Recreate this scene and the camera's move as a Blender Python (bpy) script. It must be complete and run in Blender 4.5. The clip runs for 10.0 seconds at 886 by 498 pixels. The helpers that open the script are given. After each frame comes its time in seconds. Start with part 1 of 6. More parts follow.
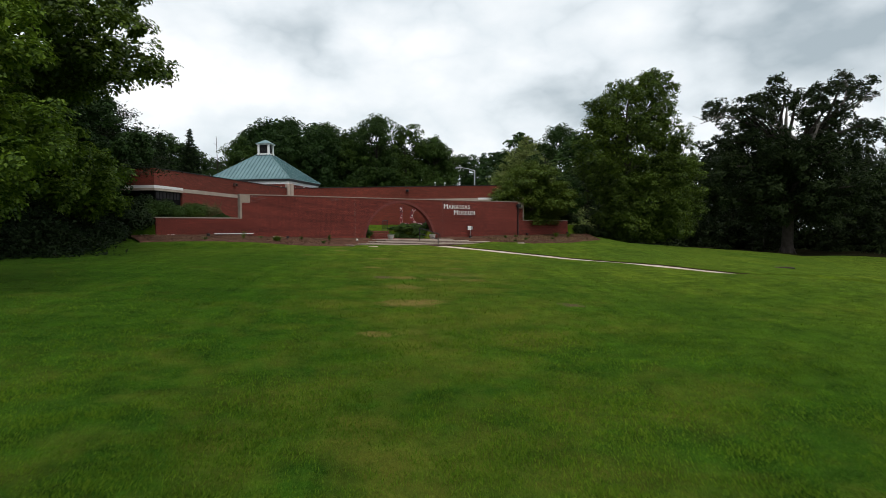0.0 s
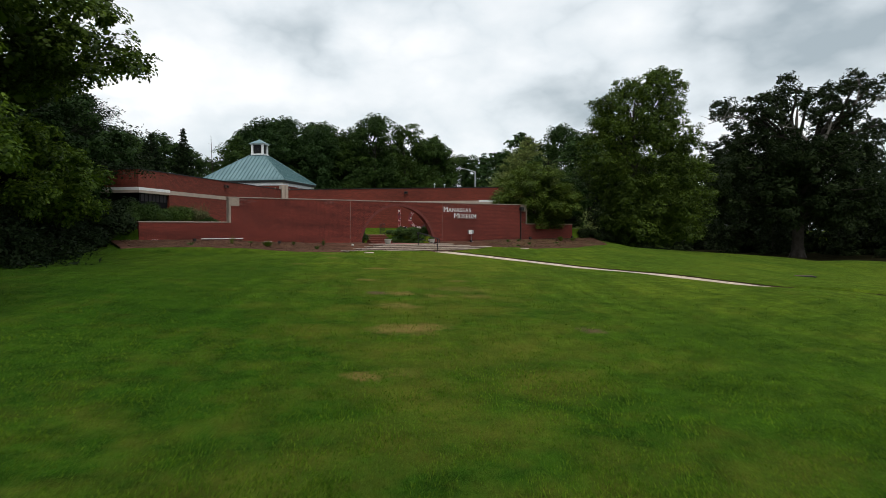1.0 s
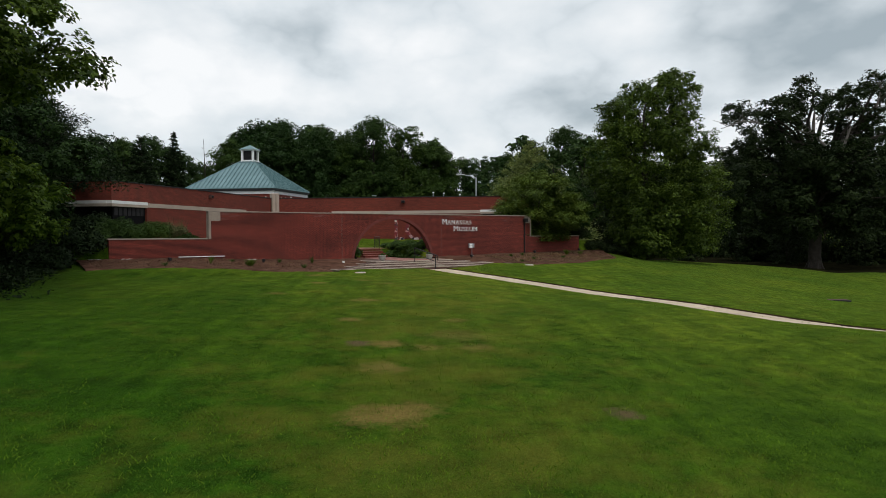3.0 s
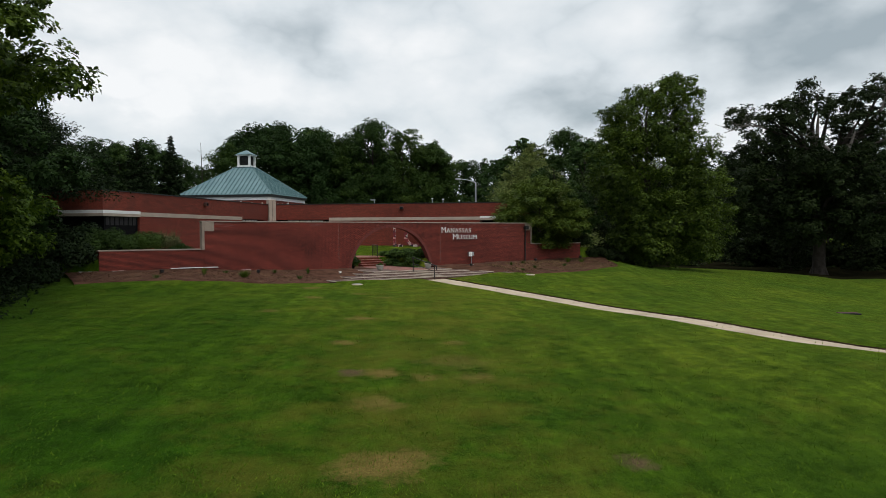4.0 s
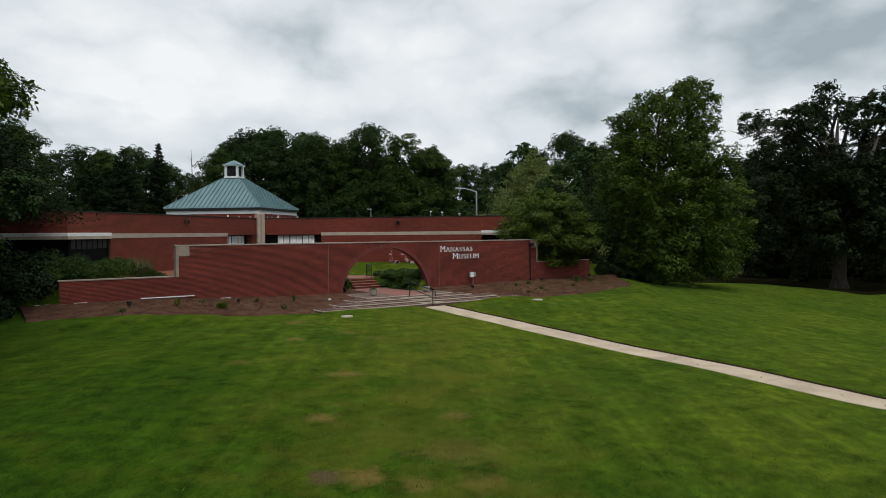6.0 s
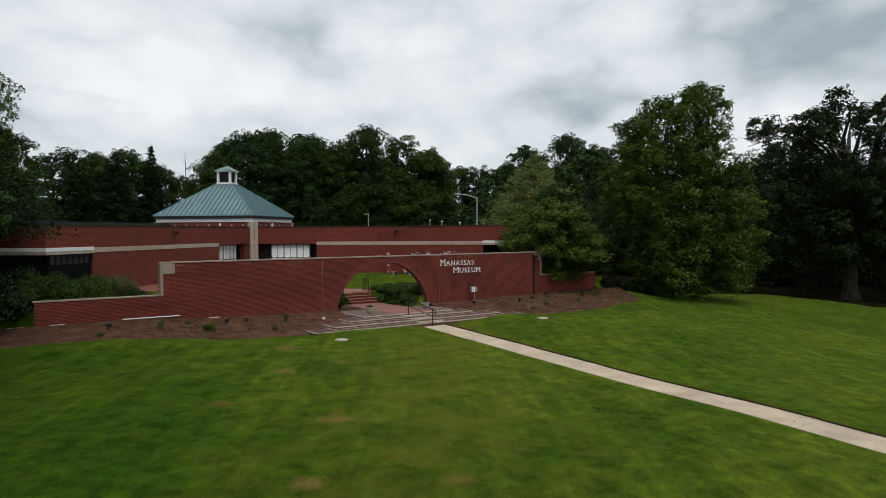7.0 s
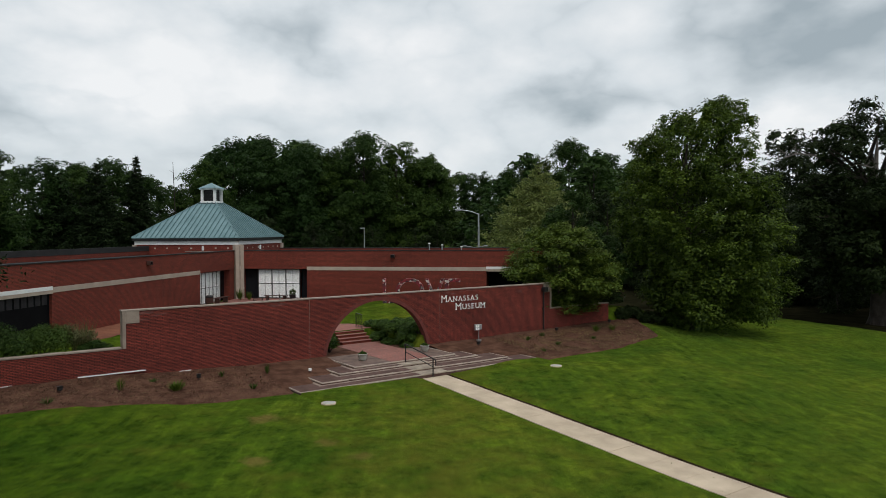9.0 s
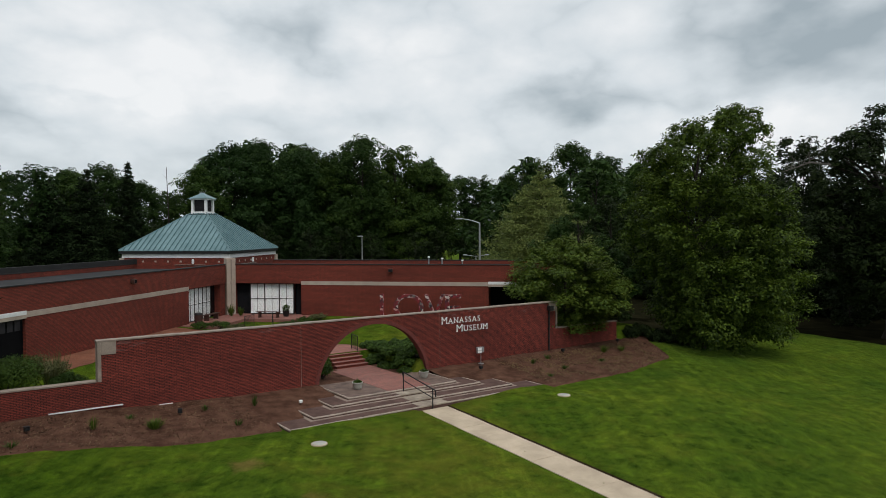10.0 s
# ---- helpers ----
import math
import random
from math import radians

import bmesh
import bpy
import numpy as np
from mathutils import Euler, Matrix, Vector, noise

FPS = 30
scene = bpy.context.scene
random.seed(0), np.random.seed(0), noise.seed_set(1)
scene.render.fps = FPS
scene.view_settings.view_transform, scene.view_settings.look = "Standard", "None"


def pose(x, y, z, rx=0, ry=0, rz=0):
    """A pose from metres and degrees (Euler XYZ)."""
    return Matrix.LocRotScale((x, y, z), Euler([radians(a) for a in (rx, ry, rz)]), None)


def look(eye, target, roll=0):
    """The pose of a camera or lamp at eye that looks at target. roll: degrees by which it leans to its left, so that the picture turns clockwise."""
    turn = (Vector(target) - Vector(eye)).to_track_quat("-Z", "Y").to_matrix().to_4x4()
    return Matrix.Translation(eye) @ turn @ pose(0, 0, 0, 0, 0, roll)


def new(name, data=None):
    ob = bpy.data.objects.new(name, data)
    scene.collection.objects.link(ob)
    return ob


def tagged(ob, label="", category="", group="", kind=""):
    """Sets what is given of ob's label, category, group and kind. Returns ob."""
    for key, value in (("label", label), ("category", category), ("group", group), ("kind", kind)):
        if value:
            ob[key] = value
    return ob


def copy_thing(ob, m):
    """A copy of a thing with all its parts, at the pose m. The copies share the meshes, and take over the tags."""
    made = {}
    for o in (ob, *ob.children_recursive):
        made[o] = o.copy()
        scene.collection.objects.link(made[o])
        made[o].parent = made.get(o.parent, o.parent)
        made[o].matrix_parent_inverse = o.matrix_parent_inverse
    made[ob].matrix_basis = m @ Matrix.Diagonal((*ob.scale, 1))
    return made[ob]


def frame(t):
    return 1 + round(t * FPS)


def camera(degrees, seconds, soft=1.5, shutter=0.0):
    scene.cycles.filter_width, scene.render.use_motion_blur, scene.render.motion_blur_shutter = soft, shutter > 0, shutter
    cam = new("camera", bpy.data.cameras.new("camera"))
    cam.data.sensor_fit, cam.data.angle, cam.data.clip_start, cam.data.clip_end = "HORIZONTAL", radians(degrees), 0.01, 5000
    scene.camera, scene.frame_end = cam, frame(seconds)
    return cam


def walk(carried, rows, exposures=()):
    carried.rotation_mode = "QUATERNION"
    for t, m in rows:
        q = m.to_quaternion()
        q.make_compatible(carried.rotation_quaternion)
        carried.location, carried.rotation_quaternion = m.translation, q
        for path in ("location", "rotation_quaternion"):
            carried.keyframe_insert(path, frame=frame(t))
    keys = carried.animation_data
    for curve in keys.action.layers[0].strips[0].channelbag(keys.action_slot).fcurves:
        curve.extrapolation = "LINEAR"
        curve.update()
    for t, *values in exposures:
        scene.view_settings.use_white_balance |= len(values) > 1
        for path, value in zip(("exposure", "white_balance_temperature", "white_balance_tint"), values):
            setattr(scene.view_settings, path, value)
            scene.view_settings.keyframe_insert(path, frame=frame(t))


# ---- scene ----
cam = camera(64.0, 10.0, soft=0.65, shutter=0.5)
PATH = [
    (0, (-30.996, -72.387, 1.274), (-29.84, -70.756, 1.223), -0.2),
    (0.5, (-30.363, -71.369, 1.444), (-29.204, -69.74, 1.392), -0.2),
    (1, (-29.52, -70.234, 1.62), (-28.362, -68.604, 1.569), -0.1),
    (1.5, (-28.626, -69.007, 1.889), (-27.467, -67.378, 1.838), -0.1),
    (2, (-27.841, -67.976, 2.151), (-26.683, -66.346, 2.1), -0.1),
    (2.5, (-27.427, -67.533, 2.403), (-26.271, -65.901, 2.352), -0.1),
    (4, (-26.524, -66.422, 3.261), (-25.368, -64.791, 3.212), -0.2),
    (4.5, (-25.983, -65.727, 3.573), (-24.828, -64.095, 3.523), -0.3),
    (5, (-25.33, -64.852, 3.845), (-24.176, -63.22, 3.797), -0.4),
    (5.5, (-24.709, -64.009, 4.152), (-23.554, -62.377, 4.106), -0.5),
    (7, (-22.922, -61.211, 5.499), (-21.761, -59.583, 5.449), -0.3),
    (7.5, (-22.318, -60.269, 5.994), (-21.156, -58.642, 5.942), -0.3),
    (8, (-21.69, -59.347, 6.506), (-20.527, -57.721, 6.454), -0.3),
    (8.5, (-21.038, -58.355, 7.016), (-19.875, -56.728, 6.965), -0.2),
    (9, (-20.396, -57.39, 7.529), (-19.231, -55.765, 7.477), -0.3),
    (9.5, (-19.714, -56.378, 8.056), (-18.549, -54.753, 8.003), -0.4),
    (10, (-19.028, -55.421, 8.54), (-17.862, -53.797, 8.488), -0.3),
]
EXPOSURES = ((0, 0.24), (2.5, 0.10), (5.0, 0.02), (10, -0.04))
walk(cam, [(t, look(eye, target, roll)) for t, eye, target, roll in PATH], EXPOSURES)

# ---- world and light: bright overcast ----
world = bpy.data.worlds.new("overcast_sky")
scene.world = world
world.use_nodes = True
wt = world.node_tree
wt.nodes.clear()
SUN_EL, SUN_AZ = radians(58), radians(-162)


def wnode(kind, **props):
    n = wt.nodes.new(kind)
    for key, value in props.items():
        if key == "blend":
            n.blend_type = value
        elif key == "op":
            n.operation = value
        elif key == "data":
            n.data_type = value
    return n


sky = wnode("ShaderNodeTexSky")
sky.sky_type, sky.sun_disc = "NISHITA", False
sky.sun_elevation, sky.sun_rotation = SUN_EL, SUN_AZ
sky_gain = wnode("ShaderNodeVectorMath", op="SCALE")
sky_gain.inputs["Scale"].default_value = 0.10
wt.links.new(sky.outputs[0], sky_gain.inputs[0])
# a broken cloud deck: east-west and upward parts of the direction, warped by turbulence
coord = wnode("ShaderNodeTexCoord")
LATERAL = (0.8145, -0.5800, 0.0)


def wdot(v):
    n = wnode("ShaderNodeVectorMath", op="DOT_PRODUCT")
    wt.links.new(coord.outputs["Generated"], n.inputs[0])
    n.inputs[1].default_value = v
    return n.outputs["Value"]


layer = wnode("ShaderNodeCombineXYZ")
wt.links.new(wdot(LATERAL), layer.inputs[0])
wt.links.new(wdot((0, 0, 1)), layer.inputs[1])
wt.links.new(wdot((0.58, 0.8145, 0.0)), layer.inputs[2])


def wscaled(vec, scale, shift=(0, 0, 0)):
    n = wnode("ShaderNodeVectorMath", op="MULTIPLY_ADD")
    wt.links.new(vec, n.inputs[0])
    n.inputs[1].default_value, n.inputs[2].default_value = scale, shift
    return n.outputs[0]


def wnoise(vec, scale, detail, rough, dist=0.0):
    n = wnode("ShaderNodeTexNoise")
    wt.links.new(vec, n.inputs["Vector"])
    n.inputs["Scale"].default_value, n.inputs["Detail"].default_value = scale, detail
    n.inputs["Roughness"].default_value, n.inputs["Distortion"].default_value = rough, dist
    return n


def wmath(op, a, b):
    n = wnode("ShaderNodeMath", op=op)
    for slot, v in ((0, a), (1, b)):
        if isinstance(v, (int, float)):
            n.inputs[slot].default_value = v
        else:
            wt.links.new(v, n.inputs[slot])
    return n.outputs[0]


flat_layer = wscaled(layer.outputs[0], (1.0, 1.6, 0.05), (0.37, 0.11, 2.0))
push = wscaled(wnoise(flat_layer, 9.0, 5, 0.55).outputs["Color"], (0.16, 0.11, 0.0), (-0.08, -0.055, 0.0))
warped = wnode("ShaderNodeVectorMath", op="ADD")
wt.links.new(layer.outputs[0], warped.inputs[0])
wt.links.new(push, warped.inputs[1])
# broad thin and thick places of the deck: sideways, up, half width, half height, change of brightness
MASSES = ((-0.42, 0.20, 0.13, 0.075, 0.26), (-0.26, 0.20, 0.19, 0.06, 0.24), (-0.05, 0.25, 0.07, 0.04, 0.20), (-0.31, 0.30, 0.06, 0.035, 0.16), (0.03, 0.19, 0.13, 0.05, 0.12), (-0.17, 0.25, 0.10, 0.05, -0.22), (-0.54, 0.21, 0.07, 0.08, -0.16), (-0.46, 0.148, 0.13, 0.022, -0.20), (0.24, 0.28, 0.21, 0.05, -0.13), (0.47, 0.225, 0.20, 0.065, -0.36), (0.18, 0.18, 0.10, 0.032, -0.26), (0.38, 0.125, 0.09, 0.03, 0.24), (-0.17, 0.155, 0.13, 0.022, -0.12), (0.02, 0.105, 0.06, 0.03, 0.2))
total = None
for mu, mv, hu, hv, gain in MASSES:
    off = wnode("ShaderNodeVectorMath", op="LENGTH")
    wt.links.new(wscaled(warped.outputs[0], (1 / hu, 1 / hv, 0.0), (-mu / hu, -mv / hv, 0.0)), off.inputs[0])
    soft = wnode("ShaderNodeMapRange")
    soft.interpolation_type = "SMOOTHSTEP"
    wt.links.new(off.outputs["Value"], soft.inputs[0])
    soft.inputs[1].default_value, soft.inputs[2].default_value, soft.inputs[3].default_value, soft.inputs[4].default_value = 0.15, 1.55, gain, 0.0
    total = soft.outputs[0] if total is None else wmath("ADD", total, soft.outputs[0])
big, fine = wnoise(flat_layer, 3.2, 3, 0.5), wnoise(flat_layer, 8.0, 5, 0.48)
puffs = wmath("ABSOLUTE", wmath("ADD", wnoise(wscaled(layer.outputs[0], (1.0, 1.6, 0.05), (5.1, 2.7, 0.3)), 5.5, 5, 0.46).outputs["Fac"], -0.5), 0.0)
rolls = wmath("ADD", wmath("MULTIPLY", big.outputs["Fac"], 0.45), wmath("MULTIPLY", fine.outputs["Fac"], 0.5))
light = wmath("ADD", wmath("ADD", rolls, wmath("MULTIPLY", puffs, 1.9)), wmath("ADD", wmath("MULTIPLY", total, 1.15), 0.04))
ramp = wnode("ShaderNodeValToRGB")
ramp.color_ramp.elements[0].position, ramp.color_ramp.elements[0].color = 0.12, (0.37, 0.435, 0.475, 1)
ramp.color_ramp.elements[1].position, ramp.color_ramp.elements[1].color = 1.0, (0.93, 0.945, 0.955, 1)
mid = ramp.color_ramp.elements.new(0.58)
mid.color = (0.71, 0.765, 0.80, 1)
wt.links.new(light, ramp.inputs[0])
cover = wnode("ShaderNodeMix")
cover.data_type = "RGBA"
cover.inputs[0].default_value = 0.94
wt.links.new(sky_gain.outputs[0], cover.inputs[6])
wt.links.new(ramp.outputs[0], cover.inputs[7])
back = wnode("ShaderNodeBackground")
back.inputs["Strength"].default_value = 1.0
wt.links.new(cover.outputs[2], back.inputs[0])
wout = wnode("ShaderNodeOutputWorld")
wt.links.new(back.outputs[0], wout.inputs[0])

sun = new("sun", bpy.data.lights.new("sun", "SUN"))
sun.data.energy, sun.data.angle, sun.data.color = 1.3, radians(25), (1.0, 0.96, 0.9)
sun.matrix_world = pose(-30, -30, 60, 32, 0, -18)


# ---- materials ----
def material(name, rough=0.8, metal=0.0, spec=0.3):
    m = bpy.data.materials.new(name)
    m.use_nodes = True
    b = m.node_tree.nodes["Principled BSDF"]
    b.inputs["Roughness"].default_value, b.inputs["Metallic"].default_value = rough, metal
    b.inputs["Specular IOR Level"].default_value = spec
    return m, m.node_tree, b


def mnode(t, kind, **values):
    n = t.nodes.new(kind)
    for key, value in values.items():
        n.inputs[key.replace("_", " ")].default_value = value
    return n


def ramp_of(t, source, stops):
    r = t.nodes.new("ShaderNodeValToRGB")
    e = r.color_ramp.elements
    while len(e) < len(stops):
        e.new(0.5)
    for el, (p, c) in zip(e, stops):
        el.position, el.color = p, (*c, 1)
    t.links.new(source, r.inputs[0])
    return r.outputs[0]


def mixed(t, fac, a, b, blend="MIX"):
    n = t.nodes.new("ShaderNodeMix")
    n.data_type, n.blend_type = "RGBA", blend
    for slot, v in ((0, fac), (6, a), (7, b)):
        if isinstance(v, (int, float)):
            n.inputs[slot].default_value = v
        elif isinstance(v, tuple):
            n.inputs[slot].default_value = (*v, 1)
        else:
            t.links.new(v, n.inputs[slot])
    return n.outputs[2]


def bumped(t, b, height, strength, distance):
    n = t.nodes.new("ShaderNodeBump")
    n.inputs["Strength"].default_value, n.inputs["Distance"].default_value = strength, distance
    t.links.new(height, n.inputs["Height"])
    t.links.new(n.outputs[0], b.inputs["Normal"])


def coords(t, which="Object"):
    return t.nodes.new("ShaderNodeTexCoord").outputs[which]


def noise_of(t, vec, scale, detail=4, rough=0.55):
    n = mnode(t, "ShaderNodeTexNoise", Scale=scale, Detail=detail, Roughness=rough)
    t.links.new(vec, n.inputs["Vector"])
    return n.outputs["Fac"]


def mottled(name, dark, light, scale=3.0, rough=0.8, metal=0.0, bump=0.2, dist=0.004, spec=0.3, fine=40.0):
    """A plain surface with stains at one scale and grain at another."""
    m, t, b = material(name, rough, metal, spec)
    v = coords(t)
    big, small = noise_of(t, v, scale, 5), noise_of(t, v, fine, 4, 0.7)
    c = ramp_of(t, big, [(0.3, dark), (0.7, light)])
    g = ramp_of(t, small, [(0.25, (0.72, 0.72, 0.72)), (0.75, (1.12, 1.12, 1.12))])
    t.links.new(mixed(t, 1.0, c, g, "MULTIPLY"), b.inputs["Base Color"])
    bumped(t, b, small, bump, dist)
    return m


def brick_material(name, c1, c2, mortar, soot=0.35, lime_top=0.0):
    """Running-bond brick, modular size, laid on the mesh's metre map."""
    m, t, b = material(name, 0.9, 0, 0.2)
    uv = coords(t, "UV")
    br = mnode(t, "ShaderNodeTexBrick", Scale=1.0, Mortar_Size=0.013, Mortar_Smooth=0.25, Bias=-0.1, Brick_Width=0.21, Row_Height=0.0677)
    br.inputs["Color1"].default_value, br.inputs["Color2"].default_value, br.inputs["Mortar"].default_value = (*c1, 1), (*c2, 1), (*mortar, 1)
    t.links.new(uv, br.inputs["Vector"])
    lie = t.nodes.new("ShaderNodeMapping")
    lie.inputs["Scale"].default_value = (0.35, 1.3, 1)
    t.links.new(uv, lie.inputs["Vector"])
    stain = noise_of(t, lie.outputs[0], 0.5, 6, 0.6)
    streak = noise_of(t, lie.outputs[0], 4.0, 6, 0.65)
    g = ramp_of(t, stain, [(0.3, (1 - soot, 1 - soot, 1 - soot)), (0.68, (1.12, 1.08, 1.06))])
    g2 = ramp_of(t, streak, [(0.3, (0.86, 0.86, 0.87)), (0.7, (1.1, 1.08, 1.07))])
    # pale lime bloom in thin patches, most of it in the courses under the coping
    up = t.nodes.new("ShaderNodeSeparateXYZ")
    t.links.new(uv, up.inputs[0])
    rise = t.nodes.new("ShaderNodeMapRange")
    t.links.new(up.outputs["Y"], rise.inputs[0])
    rise.inputs[1].default_value, rise.inputs[2].default_value, rise.inputs[3].default_value, rise.inputs[4].default_value = 3.1, 3.85, 0.0, lime_top
    lime = t.nodes.new("ShaderNodeMath")
    t.links.new(noise_of(t, lie.outputs[0], 1.5, 7, 0.68), lime.inputs[0])
    t.links.new(rise.outputs[0], lime.inputs[1])
    bloom = ramp_of(t, lime.outputs[0], [(0.68, (0, 0, 0)), (0.84, (0.42, 0.42, 0.42))])
    c = mixed(t, 1.0, mixed(t, 1.0, br.outputs["Color"], g, "MULTIPLY"), g2, "MULTIPLY")
    c = mixed(t, bloom, c, (0.30, 0.235, 0.225))
    t.links.new(c, b.inputs["Base Color"])
    inv = t.nodes.new("ShaderNodeMath")
    inv.operation = "SUBTRACT"
    inv.inputs[0].default_value = 1.0
    t.links.new(br.outputs["Fac"], inv.inputs[1])
    bumped(t, b, inv.outputs[0], 0.5, 0.006)
    return m


def leaf_material(name, dark, light, glow=0.28, gloss=0.2, vary=0.0):
    """Leaves: every blade its own shade, light passing through."""
    m, t, b = material(name, 0.6, 0, gloss)
    geo = t.nodes.new("ShaderNodeNewGeometry")
    c = ramp_of(t, geo.outputs["Random Per Island"], [(0.0, dark), (0.6, tuple((p + q) / 2 for p, q in zip(dark, light))), (1.0, light)])
    patch = ramp_of(t, noise_of(t, coords(t), 0.35, 3), [(0.3, (0.7, 0.74, 0.72)), (0.7, (1.2, 1.18, 1.05))])
    c = mixed(t, 1.0, c, patch, "MULTIPLY")
    if vary:
        info = t.nodes.new("ShaderNodeObjectInfo")
        shade = ramp_of(t, info.outputs["Random"], [(0.0, (0.66, 0.78, 0.85)), (0.5, (0.95, 1.0, 1.0)), (0.85, (1.25, 1.25, 0.95)), (1.0, (1.25, 1.0, 0.85))])
        c = mixed(t, vary, c, shade, "MULTIPLY")
    t.links.new(c, b.inputs["Base Color"])
    tr = t.nodes.new("ShaderNodeBsdfTranslucent")
    t.links.new(c, tr.inputs["Color"])
    mx = t.nodes.new("ShaderNodeMixShader")
    mx.inputs[0].default_value = glow
    t.links.new(b.outputs[0], mx.inputs[1])
    t.links.new(tr.outputs[0], mx.inputs[2])
    t.links.new(mx.outputs[0], t.nodes["Material Output"].inputs["Surface"])
    return m


BARE = ((-17.80, -50.05, 0.42, 0.97), (-17.15, -50.45, 0.55, 0.8), (-20.6, -56.1, 0.80, 0.85), (-19.9, -56.1, 0.6, 0.7), (-16.56, -58.3, 0.40, 0.95), (-23.6, -59.6, 0.40, 0.80), (-22.9, -59.7, 0.4, 0.3), (-16.1, -46.3, 0.48, 0.72), (-18.7, -52.8, 0.60, 0.68), (-13.25, -42.2, 0.55, 0.75), (-12.2, -35.6, 0.55, 0.65), (-9.1, -36.9, 0.50, 0.42), (-10.2, -31.1, 0.70, 0.62), (-14.6, -50.3, 1.1, 0.36), (-15.7, -38.9, 0.5, 0.42), (-9.5, -35.0, 0.45, 0.45), (-12.95, -47.9, 0.5, 0.42), (-15.2, -52.0, 0.6, 0.45), (-16.4, -51.3, 0.45, 0.5), (-10.0, -30.7, 0.5, 0.3))


def lawn_material():
    """Mown lawn: mowing lines, patches of different growth, painted tree shade, dry straw and bare spots, fine blades.
    """
    m, t, b = material("lawn_grass", 1.0, 0, 0.0)
    v = coords(t)
    n1, n2, n3 = noise_of(t, v, 0.16, 5, 0.6), noise_of(t, v, 1.3, 7, 0.66), noise_of(t, v, 24.0, 5, 0.75)
    n4 = noise_of(t, v, 2.9, 6, 0.72)

    def lines(turn, wide, long, detail=2):
        st = t.nodes.new("ShaderNodeMapping")
        st.vector_type = "TEXTURE"
        st.inputs["Scale"].default_value, st.inputs["Rotation"].default_value = (wide, long, 1), (0, 0, radians(turn))
        t.links.new(v, st.inputs["Vector"])
        return noise_of(t, st.outputs[0], 1.0, detail, 0.5)

    c = ramp_of(t, n1, [(0.28, (0.031, 0.062, 0.0075)), (0.5, (0.050, 0.081, 0.0086)), (0.72, (0.071, 0.097, 0.0105))])
    c = mixed(t, 1.0, c, ramp_of(t, n2, [(0.33, (0.50, 0.58, 0.60)), (0.5, (1, 1, 1)), (0.68, (1.42, 1.44, 1.2))]), "MULTIPLY")
    c = mixed(t, 1.0, c, ramp_of(t, n4, [(0.32, (0.62, 0.72, 0.70)), (0.5, (1, 1, 1)), (0.68, (1.32, 1.30, 1.05))]), "MULTIPLY")
    c = mixed(t, 1.0, c, ramp_of(t, lines(-33, 0.42, 60), [(0.36, (0.86, 0.89, 0.88)), (0.5, (1, 1, 1)), (0.64, (1.15, 1.11, 1.10))]), "MULTIPLY")
    c = mixed(t, 1.0, c, ramp_of(t, lines(-33, 0.16, 45, 1), [(0.57, (1, 1, 1)), (0.72, (1.18, 1.14, 1.12))]), "MULTIPLY")
    # deeper green to the south-west, with the trees' shade put into the colour
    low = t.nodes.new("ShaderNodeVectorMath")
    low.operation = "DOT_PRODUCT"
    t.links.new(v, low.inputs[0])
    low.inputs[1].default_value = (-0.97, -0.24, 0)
    sw_shade = t.nodes.new("ShaderNodeMapRange")
    t.links.new(low.outputs["Value"], sw_shade.inputs[0])
    sw_shade.inputs[1].default_value, sw_shade.inputs[2].default_value = 16.0, 36.0
    c = mixed(t, sw_shade.outputs[0], c, mixed(t, 1.0, c, (0.35, 0.60, 0.45), "MULTIPLY"))
    # straw-coloured thin growth along the middle of the lawn
    across = t.nodes.new("ShaderNodeVectorMath")
    across.operation = "DOT_PRODUCT"
    t.links.new(v, across.inputs[0])
    across.inputs[1].default_value = (0.815, -0.58, 0)
    off = t.nodes.new("ShaderNodeMath")
    off.operation = "SUBTRACT"
    t.links.new(across.outputs["Value"], off.inputs[0])
    off.inputs[1].default_value = 16.5
    near = t.nodes.new("ShaderNodeMath")
    near.operation = "ABSOLUTE"
    t.links.new(off.outputs[0], near.inputs[0])
    zone = t.nodes.new("ShaderNodeMapRange")
    t.links.new(near.outputs[0], zone.inputs[0])
    zone.inputs[1].default_value, zone.inputs[2].default_value, zone.inputs[3].default_value, zone.inputs[4].default_value = 0.5, 6.5, 0.19, 0.0
    dry_n = t.nodes.new("ShaderNodeMath")
    t.links.new(noise_of(t, v, 0.6, 7, 0.7), dry_n.inputs[0])
    t.links.new(zone.outputs[0], dry_n.inputs[1])
    band = t.nodes.new("ShaderNodeMapRange")
    t.links.new(dry_n.outputs[0], band.inputs[0])
    band.inputs[1].default_value, band.inputs[2].default_value, band.inputs[4].default_value = 0.54, 0.80, 0.50
    c = mixed(t, band.outputs[0], c, (0.112, 0.104, 0.016))
    # worn and bare spots with ragged rims
    warp = noise_of(t, v, 2.2, 6, 0.7)
    for x, y, r, deep in BARE:
        d = t.nodes.new("ShaderNodeVectorMath")
        d.operation = "DISTANCE"
        flat = t.nodes.new("ShaderNodeVectorMath")
        flat.operation = "MULTIPLY"
        t.links.new(v, flat.inputs[0])
        flat.inputs[1].default_value = (1, 1, 0)
        t.links.new(flat.outputs[0], d.inputs[0])
        d.inputs[1].default_value = (x, y, 0)
        ad = t.nodes.new("ShaderNodeMath")
        ad.operation = "MULTIPLY_ADD"
        t.links.new(warp, ad.inputs[0])
        ad.inputs[1].default_value = 2.6 * r
        t.links.new(d.outputs["Value"], ad.inputs[2])
